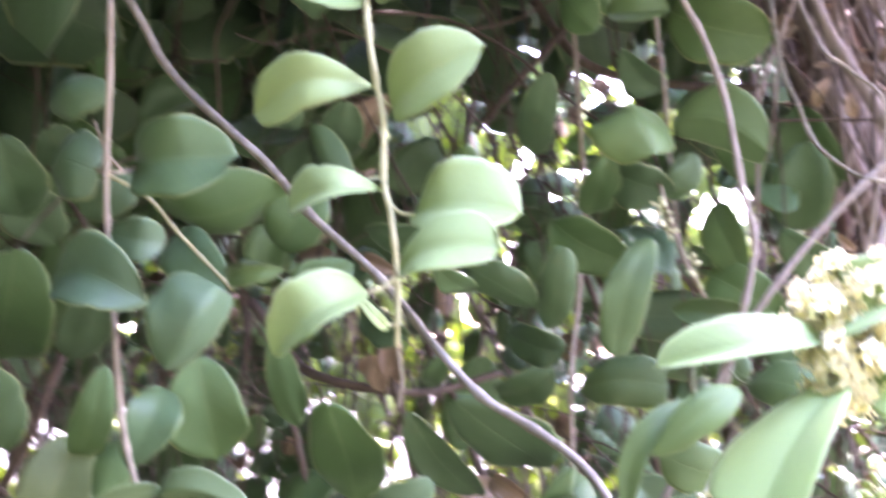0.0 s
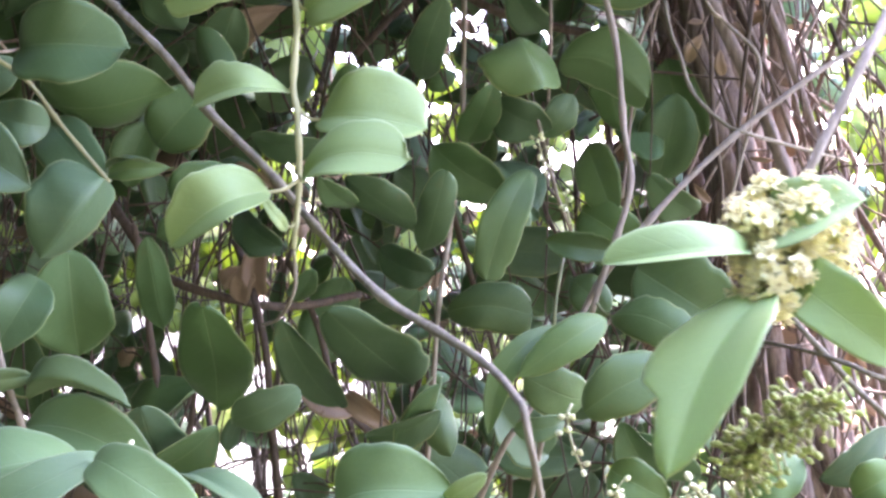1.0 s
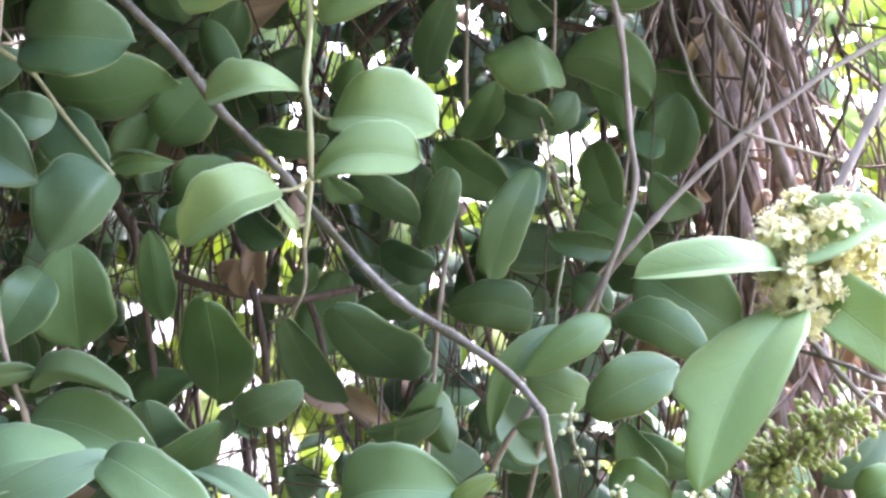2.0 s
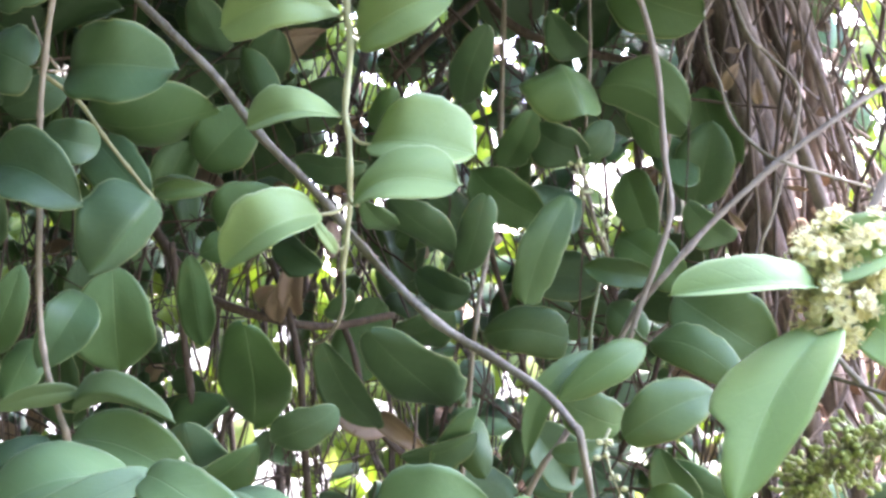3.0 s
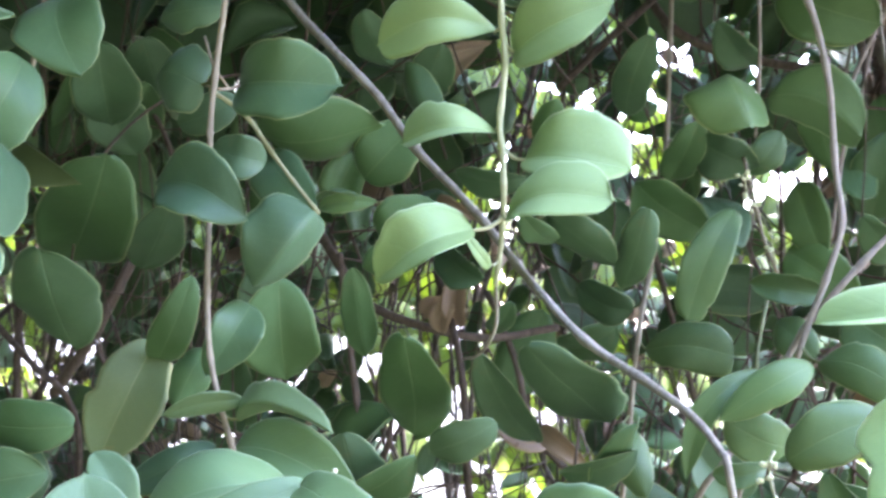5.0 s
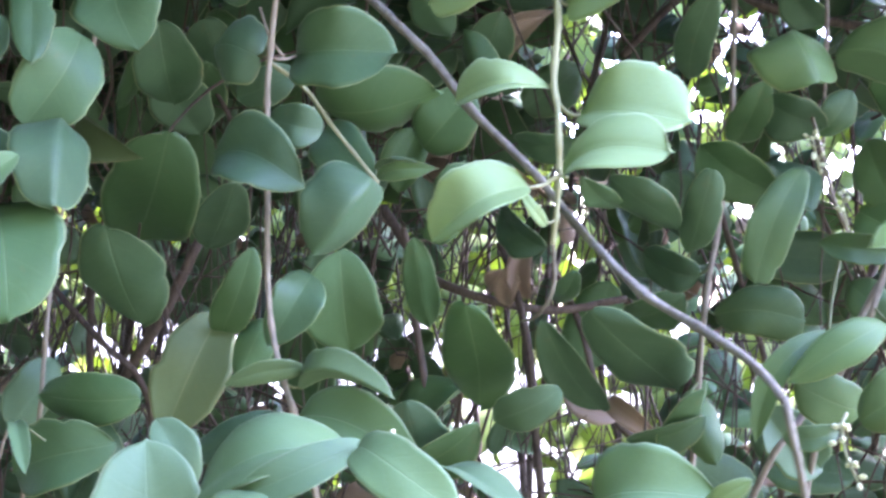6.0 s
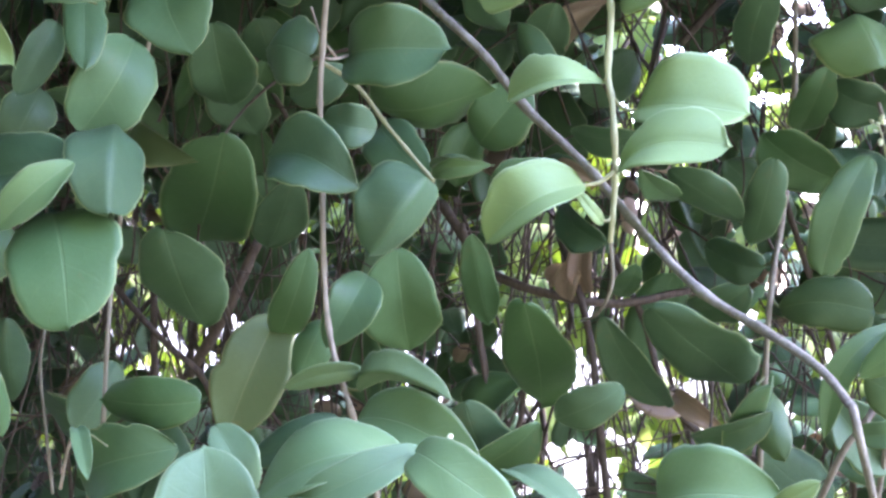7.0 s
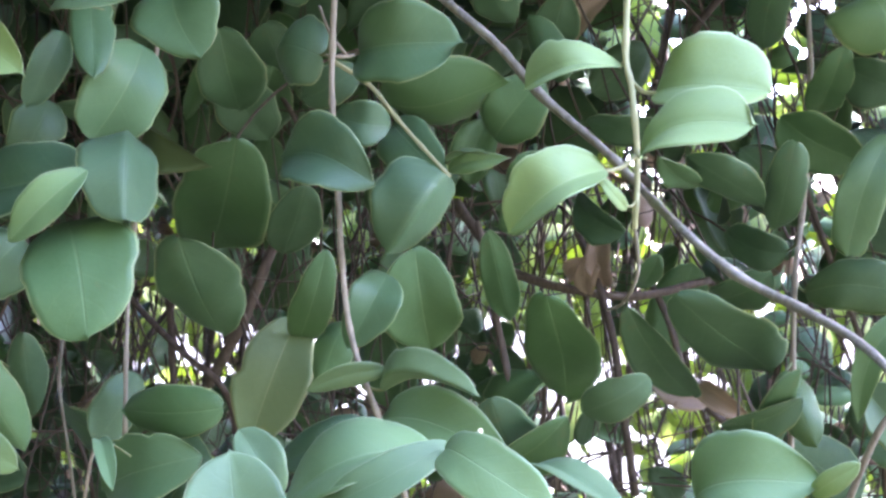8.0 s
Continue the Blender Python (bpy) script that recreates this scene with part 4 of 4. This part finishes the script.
leaf(far_left_vine, (-0.460, 0.805, 1.429), (-0.457, 0.847, 1.355), 0.0198, -13, -13, 0.011, 0, "dark", (0.73, -0.68, -0.74), lopsided=-0.09)
leaf(far_left_vine, (-0.444, 0.780, 1.377), (-0.376, 0.763, 1.358), 0.0124, 13, 13, 0.008, 0, "young", (0.73, -0.67, 0.10), lopsided=0.00)
leaf(far_left_vine, (-0.478, 0.978, 1.396), (-0.497, 0.953, 1.345), 0.0191, -13, -13, 0.008, 0, "mature", (0.67, -0.74, -0.50), lopsided=-0.06)
leaf(far_left_vine, (-0.600, 1.027, 1.366), (-0.513, 1.009, 1.342), 0.0209, 13, 13, 0.008, 0, "mature", (0.68, -0.73, -0.50), lopsided=-0.07)
leaf(far_left_vine, (-0.529, 0.953, 1.602), (-0.549, 0.937, 1.551), 0.0204, -13, -13, 0.011, 0, "mature", (0.70, -0.70, -0.14), lopsided=0.00)
leaf(far_left_vine, (-0.512, 0.904, 1.497), (-0.542, 0.879, 1.459), 0.0257, 13, 13, 0.011, 0, "mature", (0.73, -0.68, -0.04), lopsided=0.00)
leaf(far_left_vine, (-0.357, 0.805, 1.369), (-0.323, 0.777, 1.345), 0.0062, 17, 17, 0.008, 0, "gloss", (0.67, -0.73, 0.47), lopsided=0.00)
leaf(far_left_vine, (-0.513, 1.151, 1.650), (-0.508, 1.205, 1.594), 0.0286, 13, 13, 0.008, 0, "dark", (0.57, -0.80, -0.96), lopsided=0.04)
leaf(far_left_vine, (-0.488, 1.188, 1.659), (-0.554, 1.245, 1.606), 0.0279, 13, 13, 0.008, 0, "dark", (0.56, -0.81, -0.97), lopsided=-0.02)
leaf(far_left_vine, (-0.539, 1.163, 1.675), (-0.605, 1.209, 1.624), 0.0120, -13, -13, 0.008, 0, "dark", (0.60, -0.78, -0.98), lopsided=0.02)
leaf(far_left_vine, (-0.502, 1.200, 1.703), (-0.512, 1.258, 1.649), 0.0276, -13, -13, 0.008, 0, "dark", (0.55, -0.81, -1.00), lopsided=0.00)
leaf(far_left_vine, (-0.458, 1.188, 1.547), (-0.524, 1.245, 1.490), 0.0248, -13, -13, 0.008, 0, "dark", (0.55, -0.83, -0.87), lopsided=0.00)

center_vine = vine("center", 0.0021, 0.0016, [(-0.033, 1.299, 2.225), (-0.029, 1.286, 1.952), (-0.025, 1.262, 1.765), (-0.022, 1.237, 1.661), (-0.019, 1.200, 1.562), (-0.019, 1.151, 1.497), (-0.021, 1.113, 1.442), (-0.027, 1.113, 1.368), (-0.032, 1.113, 1.287), (-0.040, 1.151, 1.113)])
leaf(center_vine, (-0.147, 0.978, 1.439), (-0.176, 1.078, 1.365), 0.0254, 12, -12, 0.008, 0.0029, "dark", (0.36, -0.93, -0.75), 0.42, neck=0.4)
leaf(center_vine, (-0.094, 1.008, 1.386), (-0.142, 1.014, 1.362), 0.0153, 12, -11, 0.008, -0.0024, "dark", (0.32, -0.94, -0.71), 0.5, neck=0.5)
leaf(center_vine, (-0.106, 1.008, 1.430), (-0.089, 1.093, 1.365), 0.0173, 12, -11, 0.011, -0.0008, "dark", (0.28, -0.96, -0.75), 0.5, neck=0.45)
leaf(center_vine, (-0.071, 0.996, 1.435), (-0.031, 1.071, 1.383), 0.0280, 12, -11, 0.008, 0.0038, "dark", (0.24, -0.97, -0.75), 0.42, neck=0.42)
leaf(center_vine, (-0.124, 0.941, 1.368), (-0.187, 0.966, 1.332), 0.0178, 13, 13, 0.008, 0, "dark", (0.39, -0.91, -0.68), lopsided=0.04)
leaf(center_vine, (-0.093, 0.817, 1.358), (-0.042, 0.797, 1.340), 0.0140, -18, 62, 0.011, 0, "gloss", (0.35, -0.92, 0.51))
leaf(center_vine, (-0.019, 0.829, 1.342), (0.044, 0.814, 1.353), 0.0206, 17, 17, 0.017, 0, "gloss", (0.21, -0.96, 0.51), lopsided=0.18)
leaf(center_vine, (0.036, 0.817, 1.348), (0.059, 0.802, 1.364), 0.0052, 13, 13, 0.006, 0, "young", (0.16, -0.98, 0.15), lopsided=0.00)
leaf(center_vine, (-0.003, 1.015, 1.388), (-0.029, 1.073, 1.336), 0.0229, -78, 18, 0.008, 0, "dark", (0.19, -0.98, -0.70))
leaf(center_vine, (-0.005, 1.027, 1.371), (-0.059, 1.041, 1.351), 0.0140, 13, 13, 0.008, 0, "dark", (0.21, -0.97, -0.70), lopsided=0.00)
leaf(center_vine, (-0.015, 1.113, 1.433), (0.048, 1.111, 1.430), 0.0190, 12, 13, 0.011, 0.0057, "fresh", (0.11, -0.99, 0.03), 0.28, neck=0.5)
leaf(center_vine, (0.051, 1.064, 1.529), (0.023, 1.047, 1.453), 0.0146, 12, 11, 0.011, -0.0038, "fresh", (0.10, -0.99, -0.04), 0.28, neck=0.4)
leaf(center_vine, (-0.067, 1.027, 1.524), (-0.027, 1.057, 1.490), 0.0173, 12, -11, 0.008, 0.0046, "dark", (0.20, -0.98, -0.86), 0.6, neck=0.5)
leaf(center_vine, (-0.003, 1.039, 1.528), (-0.028, 1.085, 1.475), 0.0142, 12, -8, 0.008, 0.0006, "dark", (0.16, -0.99, -0.85), 0.5, neck=0.5)
leaf(center_vine, (-0.022, 1.101, 1.553), (0.025, 1.127, 1.519), 0.0233, 13, 13, 0.008, 0, "dark", (0.13, -0.99, -0.89), lopsided=0.00)
leaf(center_vine, (-0.079, 1.015, 1.547), (-0.132, 1.021, 1.552), 0.0124, 13, 13, 0.008, 0, "dark", (0.27, -0.96, -0.91), lopsided=0.16)
leaf(center_vine, (-0.078, 1.002, 1.522), (-0.066, 1.047, 1.505), 0.0101, 13, 13, 0.006, 0, "dark", (0.23, -0.97, -0.87), lopsided=0.00)
leaf(center_vine, (-0.007, 1.064, 1.649), (-0.035, 1.124, 1.603), 0.0143, 12, -7, 0.008, -0.0041, "dark", (0.15, -0.97, -0.99), 0.45, neck=0.5)
leaf(center_vine, (0.042, 1.076, 1.622), (0.062, 1.055, 1.581), 0.0341, -52, 10, 0.011, 0.0000, "fresh", (0.08, -0.98, 0.25), 0.44, neck=0.27)
leaf(center_vine, (0.068, 1.107, 1.611), (0.130, 1.092, 1.579), 0.0240, 8, -58, 0.011, 0.0085, "pale", (0.22, -0.97, 0.05), 0.30, neck=0.34)
leaf(center_vine, (0.013, 1.163, 1.606), (-0.016, 1.205, 1.565), 0.0152, 13, 13, 0.008, 0, "dark", (0.12, -0.98, -0.93), lopsided=-0.03)
leaf(center_vine, (0.010, 1.175, 1.596), (0.055, 1.193, 1.574), 0.0209, 13, 13, 0.008, 0, "dark", (0.09, -0.99, -0.93), lopsided=-0.11)
leaf(center_vine, (0.075, 1.089, 1.684), (0.142, 1.069, 1.649), 0.0240, 12, 10, 0.011, -0.0028, "fresh", (0.00, -0.97, -0.23), 0.38, neck=0.42)
leaf(center_vine, (0.035, 1.076, 1.686), (0.078, 1.075, 1.681), 0.0155, -18, 65, 0.008, 0, "fresh", (0.07, -0.96, -0.26))
leaf(center_vine, (0.013, 1.151, 1.696), (-0.011, 1.158, 1.739), 0.0184, -13, -13, 0.008, 0, "dark", (0.12, -0.96, -1.07), lopsided=0.00)
leaf(center_vine, (-0.131, 1.089, 1.481), (-0.168, 1.095, 1.510), 0.0176, 13, 13, 0.008, 0, "dark", (0.30, -0.95, -0.84), lopsided=0.00)
leaf(center_vine, (-0.164, 1.076, 1.591), (-0.191, 1.076, 1.642), 0.0176, -13, -13, 0.008, 0, "dark", (0.33, -0.93, -0.97), lopsided=0.00)
leaf(center_vine, (-0.233, 1.089, 1.685), (-0.226, 1.133, 1.650), 0.0172, -13, -13, 0.008, 0, "dark", (0.36, -0.91, -1.02), lopsided=-0.05)
leaf(center_vine, (-0.119, 1.126, 1.465), (-0.146, 1.162, 1.442), 0.0100, 13, 13, 0.006, 0, "dark", (0.26, -0.96, -0.79), lopsided=-0.09)
leaf(center_vine, (-0.032, 1.151, 1.462), (-0.076, 1.150, 1.479), 0.0193, 13, 13, 0.008, 0, "dark", (0.18, -0.98, -0.81), lopsided=-0.05)
leaf(center_vine, (-0.049, 1.175, 1.449), (-0.100, 1.201, 1.429), 0.0198, 13, 13, 0.008, 0, "dark", (0.20, -0.98, -0.78), lopsided=-0.05)
leaf(center_vine, (-0.170, 1.027, 1.498), (-0.200, 1.025, 1.486), 0.0108, 13, 13, 0.006, 0, "mature", (0.36, -0.93, -0.04), lopsided=0.00)
leaf(center_vine, (-0.031, 1.101, 1.381), (-0.007, 1.082, 1.333), 0.0163, -13, -13, 0.008, 0, "fresh", (0.16, -0.98, 0.12), lopsided=-0.05)
leaf(center_vine, (0.020, 1.212, 1.693), (0.044, 1.262, 1.665), 0.0160, 13, 13, 0.008, 0, "dark", (0.08, -0.97, -1.01), lopsided=-0.09)
leaf(center_vine, (-0.190, 1.151, 1.671), (-0.231, 1.201, 1.626), 0.0192, -13, -13, 0.008, 0, "dark", (0.32, -0.93, -0.99), lopsided=0.00)
leaf(center_vine, (-0.103, 1.175, 1.628), (-0.127, 1.222, 1.599), 0.0135, -13, -13, 0.008, 0, "dark", (0.23, -0.96, -0.95), lopsided=0.07)
leaf(center_vine, (-0.167, 0.928, 1.380), (-0.174, 0.987, 1.338), 0.0216, -13, -13, 0.011, 0, "dark", (0.37, -0.92, -0.67), lopsided=0.00)
leaf(center_vine, (-0.207, 1.027, 1.486), (-0.217, 1.079, 1.421), 0.0131, -13, -13, 0.008, 0, "dark", (0.37, -0.93, -0.79), lopsided=0.00)

right_vine = vine("right", 0.0021, 0.0019, [(0.041, 1.126, 2.094), (0.063, 1.076, 1.849), (0.086, 1.027, 1.695), (0.091, 1.027, 1.673), (0.102, 1.027, 1.644), (0.111, 1.027, 1.602), (0.115, 1.027, 1.551), (0.119, 1.027, 1.516), (0.110, 1.027, 1.482), (0.099, 1.033, 1.453), (0.090, 1.039, 1.426), (0.063, 1.076, 1.375), (0.038, 1.151, 1.284)])
leaf(right_vine, (0.086, 1.113, 1.551), (0.107, 1.092, 1.495), 0.0181, 43, -14, 0.008, 0.0000, "fresh", (0.04, -1.00, -0.07), 0.6, neck=0.6)
leaf(right_vine, (0.082, 1.107, 1.504), (0.130, 1.088, 1.468), 0.0180, 12, 12, 0.011, 0.0020, "fresh", (0.01, -1.00, -0.04), 0.5, neck=0.5)
leaf(right_vine, (0.108, 1.064, 1.473), (0.060, 1.062, 1.481), 0.0112, 12, 12, 0.008, 0.0004, "fresh", (0.04, -1.00, -0.02), 0.6, neck=0.5)
leaf(right_vine, (0.130, 1.163, 1.533), (0.165, 1.200, 1.506), 0.0165, 13, 13, 0.008, 0, "dark", (-0.03, -1.00, -0.86), lopsided=-0.14)
leaf(right_vine, (0.106, 1.027, 1.431), (0.165, 1.000, 1.408), 0.0156, 12, -11, 0.014, 0.0043, "fresh", (-0.03, -1.00, 0.40), 0.5, neck=0.6)
leaf(right_vine, (0.121, 1.052, 1.462), (0.185, 1.037, 1.421), 0.0276, 13, 13, 0.014, 0, "fresh", (-0.04, -1.00, 0.02), lopsided=0.13)
leaf(right_vine, (0.094, 0.941, 1.379), (0.146, 0.947, 1.406), 0.0166, 12, 12, 0.011, 0.0029, "fresh", (-0.01, -1.00, 0.09), 0.5, neck=0.45)
leaf(right_vine, (0.073, 1.002, 1.426), (0.033, 0.979, 1.360), 0.0089, 12, 13, 0.014, -0.0115, "fresh", (0.08, -0.99, 0.09), 0.6, neck=0.6)
leaf(right_vine, (0.104, 0.990, 1.431), (0.052, 0.971, 1.396), 0.0122, 12, 13, 0.011, -0.0007, "fresh", (0.05, -1.00, 0.06), 0.7, neck=0.6)
leaf(right_vine, (0.090, 1.027, 1.379), (0.052, 1.002, 1.395), 0.0165, 12, -11, 0.008, 0.0000, "fresh", (0.05, -0.99, -0.25), 0.5, neck=0.5)
leaf(right_vine, (0.080, 0.978, 1.370), (0.049, 0.973, 1.365), 0.0078, 12, 12, 0.008, 0.0025, "fresh", (0.07, -0.99, 0.12), 0.5, neck=0.5)
leaf(right_vine, (0.075, 1.113, 1.456), (0.102, 1.092, 1.432), 0.0136, 13, 13, 0.008, 0, "fresh", (0.03, -1.00, 0.02), lopsided=0.00)
leaf(right_vine, (0.224, 0.965, 1.340), (0.262, 0.972, 1.370), 0.0124, 13, 13, 0.008, 0, "dark", (-0.14, -0.98, -0.67), lopsided=-0.08)
leaf(right_vine, (0.181, 0.928, 1.333), (0.212, 0.934, 1.356), 0.0145, 13, 13, 0.008, 0, "fresh", (-0.08, -0.99, 0.15), lopsided=0.11)
leaf(right_vine, (0.106, 0.978, 1.342), (0.142, 0.973, 1.324), 0.0148, 13, 13, 0.008, 0, "fresh", (0.02, -0.99, 0.15), lopsided=-0.05)
leaf(right_vine, (0.112, 1.027, 1.364), (0.135, 1.067, 1.323), 0.0151, 13, 13, 0.008, 0, "dark", (0.02, -0.99, -0.67), lopsided=0.00)
leaf(right_vine, (0.126, 1.076, 1.464), (0.184, 1.069, 1.438), 0.0210, 13, 13, 0.011, 0, "fresh", (-0.02, -1.00, -0.00), lopsided=-0.05)
leaf(right_vine, (0.230, 0.879, 1.345), (0.253, 0.876, 1.360), 0.0118, 13, 13, 0.008, 0, "fresh", (-0.16, -0.98, 0.15), lopsided=0.00)
leaf(right_vine, (0.025, 1.076, 1.373), (0.056, 1.125, 1.330), 0.0211, -18, 55, 0.008, 0, "dark", (0.09, -0.99, -0.68))
leaf(right_vine, (0.123, 1.212, 1.676), (0.092, 1.207, 1.694), 0.0143, 13, 13, 0.008, 0, "dark", (0.01, -0.97, -1.02), lopsided=0.00)
leaf(right_vine, (0.092, 1.237, 1.645), (0.105, 1.285, 1.580), 0.0195, -13, -13, 0.008, 0, "dark", (0.02, -0.99, -0.95), lopsided=0.00)
leaf(right_vine, (0.042, 1.237, 1.575), (0.069, 1.233, 1.607), 0.0148, 13, 13, 0.008, 0, "dark", (0.06, -0.99, -0.93), lopsided=0.00)
leaf(right_vine, (0.114, 1.052, 1.356), (0.162, 1.082, 1.323), 0.0177, 13, 13, 0.008, 0, "dark", (-0.02, -0.99, -0.67), lopsided=-0.11)

# ---- flowering shoot, nearest to the camera
shoot_vine = vine("shoot", 0.0014, 0.0010, [(0.316, 0.805, 1.718), (0.231, 0.657, 1.576), (0.200, 0.595, 1.521), (0.185, 0.582, 1.493), (0.172, 0.576, 1.467), (0.169, 0.576, 1.456)])
leaf(shoot_vine, (0.1617, 0.5700, 1.4563), (0.1237, 0.5540, 1.4533), 0.0089, 82, -14, 0.014, -0.0015, "bright_young", (-0.04, -1.00, -0.03), 0.42, neck=0.55)
leaf(shoot_vine, (0.1657, 0.5660, 1.4473), (0.1397, 0.5350, 1.4033), 0.0162, 61, -14, 0.006, -0.0040, "bright_young", (-0.07, -0.99, 0.08), 0.5, notch=(-1, 0.67, 0.62), neck=0.6)
leaf(shoot_vine, (0.1697, 0.5820, 1.4633), (0.1897, 0.5660, 1.4693), 0.0110, -18, 59, 0.014, 0, "bright_young", (-0.16, -0.99, -0.05))
leaf(shoot_vine, (0.1727, 0.5820, 1.4503), (0.1987, 0.5550, 1.4273), 0.0086, 13, 13, 0.014, 0, "bright_young", (-0.15, -0.99, 0.03), lopsided=0.14)
leaf(left_vine, (-0.268, 0.935, 1.429), (-0.275, 0.912, 1.390), 0.0135, 12, -12, 0.011, -0.0020, "mature", (0.50, -0.86, -0.10), 0.5, neck=0.45)


def floret_meshes():
    """Petals and stamens of one small five-petalled flower that opens along +z."""
    petals = []
    for k in range(5):
        a = 2 * math.pi * k / 5
        out = np.array((math.cos(a), math.sin(a), 0.45))
        petals.append(blade((0, 0, 0), out * 0.0042, 0.0015, 20, 20, 0.0006, 0, k, 5, 2, 0.45, (0, 0, 1), 0.0002))
    v, f, uv = merge(petals)
    flower = build("floret", v, f, PETAL, uv)
    pins = []
    for k in range(6):
        a = 2 * math.pi * k / 6 + 0.4
        end = np.array((math.cos(a) * 0.0016, math.sin(a) * 0.0016, 0.0042))
        pins.append(tube(np.linspace((0, 0, 0), end, 3), 0.00016, 0.00016, 4))
        bv, bf = ball(0.00045, 1.0, 4, 5)
        pins.append((bv + end, bf))
    v, f, _ = merge(pins)
    return flower, build("stamen_tuft", v, f, STAMEN)


FLORET, STAMENS = floret_meshes()
v, f = ball(0.00095, 1.4)
BUD_MESH = build("bud", v, f, BUD)
v, f = ball(0.0016, 1.3)
PALE_MESH = build("bud", v, f, PALE_BUD)


def flower_head(host, at, radius, many, seed):
    """A loose ball of cream florets on thin stalks, part of a vine."""
    rng = np.random.default_rng(seed)
    at = np.array(at)
    core = part("flower_head", build("flower_head", *tube(glide([(0, 0.004, 0), (0, 0, 0.002), (0, -0.004, 0.004)], 4), 0.0016, 0.001, 7), BUD), host["ob"], at, "dense head of small cream flowers")
    pieces = []
    for k in range(many):
        way = rng.normal(size=3) * (1, 0.8, 1) + (0, -0.45, 0.1)
        way /= np.linalg.norm(way)
        end = way * radius * rng.uniform(0.55, 1.0)
        pieces.append(tube(glide([(0, 0, 0), end * 0.5 + (0, 0, 0.001), end], 3), 0.0005, 0.0004, 5))
        turn = Vector(way).to_track_quat("Z", "Y").to_matrix().to_4x4() @ Matrix.Scale(rng.uniform(0.6, 0.95), 4)
        if rng.random() < 0.78:
            part("floret", FLORET, core, at + end, turn=turn)
            part("stamen_tuft", STAMENS, core, at + end, turn=turn)
        else:
            part("bud", PALE_MESH, core, at + end, turn=turn)
    v, f, _ = merge(pieces)
    part("branched_stalk", build("branched_stalk", v, f, PALE_BUD), core, at)


def bud_spray(name, host, points, many, reach, mesh, seed, label, first=0.25):
    """A branched stalk set with small round buds."""
    rng = np.random.default_rng(seed)
    line = glide(points, 8)
    at = np.array(points[0])
    spray = part(name, build(name, *tube(line - at, 0.0011, 0.0006, 7), GREEN), host["ob"], at, label)
    pieces = []
    for k in range(many):
        root = line[int(rng.integers(int(len(line) * first), len(line)))]
        way = rng.normal(size=3) + (0, -0.3, 0.25)
        end = root + way / np.linalg.norm(way) * reach * rng.uniform(0.3, 1.0)
        pieces.append(tube(glide([root, (root + end) / 2 + (0, 0, 0.001), end], 3) - at, 0.00045, 0.00035, 5))
        turn = Vector(way).to_track_quat("Z", "Y").to_matrix().to_4x4() @ Matrix.Scale(rng.uniform(0.7, 1.15), 4)
        part("bud", mesh, spray, end, turn=turn)
    v, f, _ = merge(pieces)
    part("branched_stalk", build("branched_stalk", v, f, GREEN), spray, at)


flower_head(shoot_vine, (0.1627, 0.5680, 1.4613), 0.0092, 46, 1)
flower_head(shoot_vine, (0.1757, 0.5700, 1.4643), 0.0110, 58, 2)
flower_head(shoot_vine, (0.1667, 0.5650, 1.4493), 0.0090, 48, 3)
flower_head(shoot_vine, (0.1787, 0.5760, 1.4563), 0.0090, 36, 4)
flower_head(shoot_vine, (0.1667, 0.5730, 1.4703), 0.0056, 13, 5)
bud_spray("bud_panicle", right_vine, [(0.182, 0.731, 1.278), (0.168, 0.644, 1.340), (0.162, 0.601, 1.374), (0.160, 0.595, 1.390), (0.161, 0.589, 1.401), (0.168, 0.585, 1.408), (0.181, 0.582, 1.416)], 290, 0.012, BUD_MESH, 6, "spray of yellow-green flower buds", 0.55)
bud_spray("bud_spray", right_vine, [(0.084, 0.978, 1.380), (0.082, 0.971, 1.373), (0.085, 0.965, 1.358), (0.092, 0.959, 1.343)], 14, 0.007, PALE_MESH, 7, "small spray of pale buds")
bud_spray("bud_spray", right_vine, [(0.159, 0.805, 1.349), (0.153, 0.780, 1.361), (0.149, 0.768, 1.366)], 10, 0.006, PALE_MESH, 8, "small spray of pale buds")
bud_spray("bud_spray", left_vine, [(-0.095, 0.749, 1.372), (-0.091, 0.743, 1.377), (-0.088, 0.740, 1.381)], 5, 0.006, PALE_MESH, 9, "tiny spray of pale buds")
bud_spray("bud_spray", right_vine, [(0.109, 0.953, 1.322), (0.111, 0.941, 1.333), (0.113, 0.941, 1.338)], 8, 0.007, PALE_MESH, 10, "small spray of pale buds")
bud_spray("bud_spray", right_vine, [(0.055, 1.132, 1.532), (0.053, 1.126, 1.544), (0.050, 1.126, 1.558)], 12, 0.010, PALE_MESH, 11, "small spray of pale buds")
bud_spray("bud_spray", right_vine, [(0.073, 1.126, 1.496), (0.071, 1.120, 1.506), (0.070, 1.120, 1.518)], 7, 0.006, PALE_MESH, 12, "small spray of pale buds")
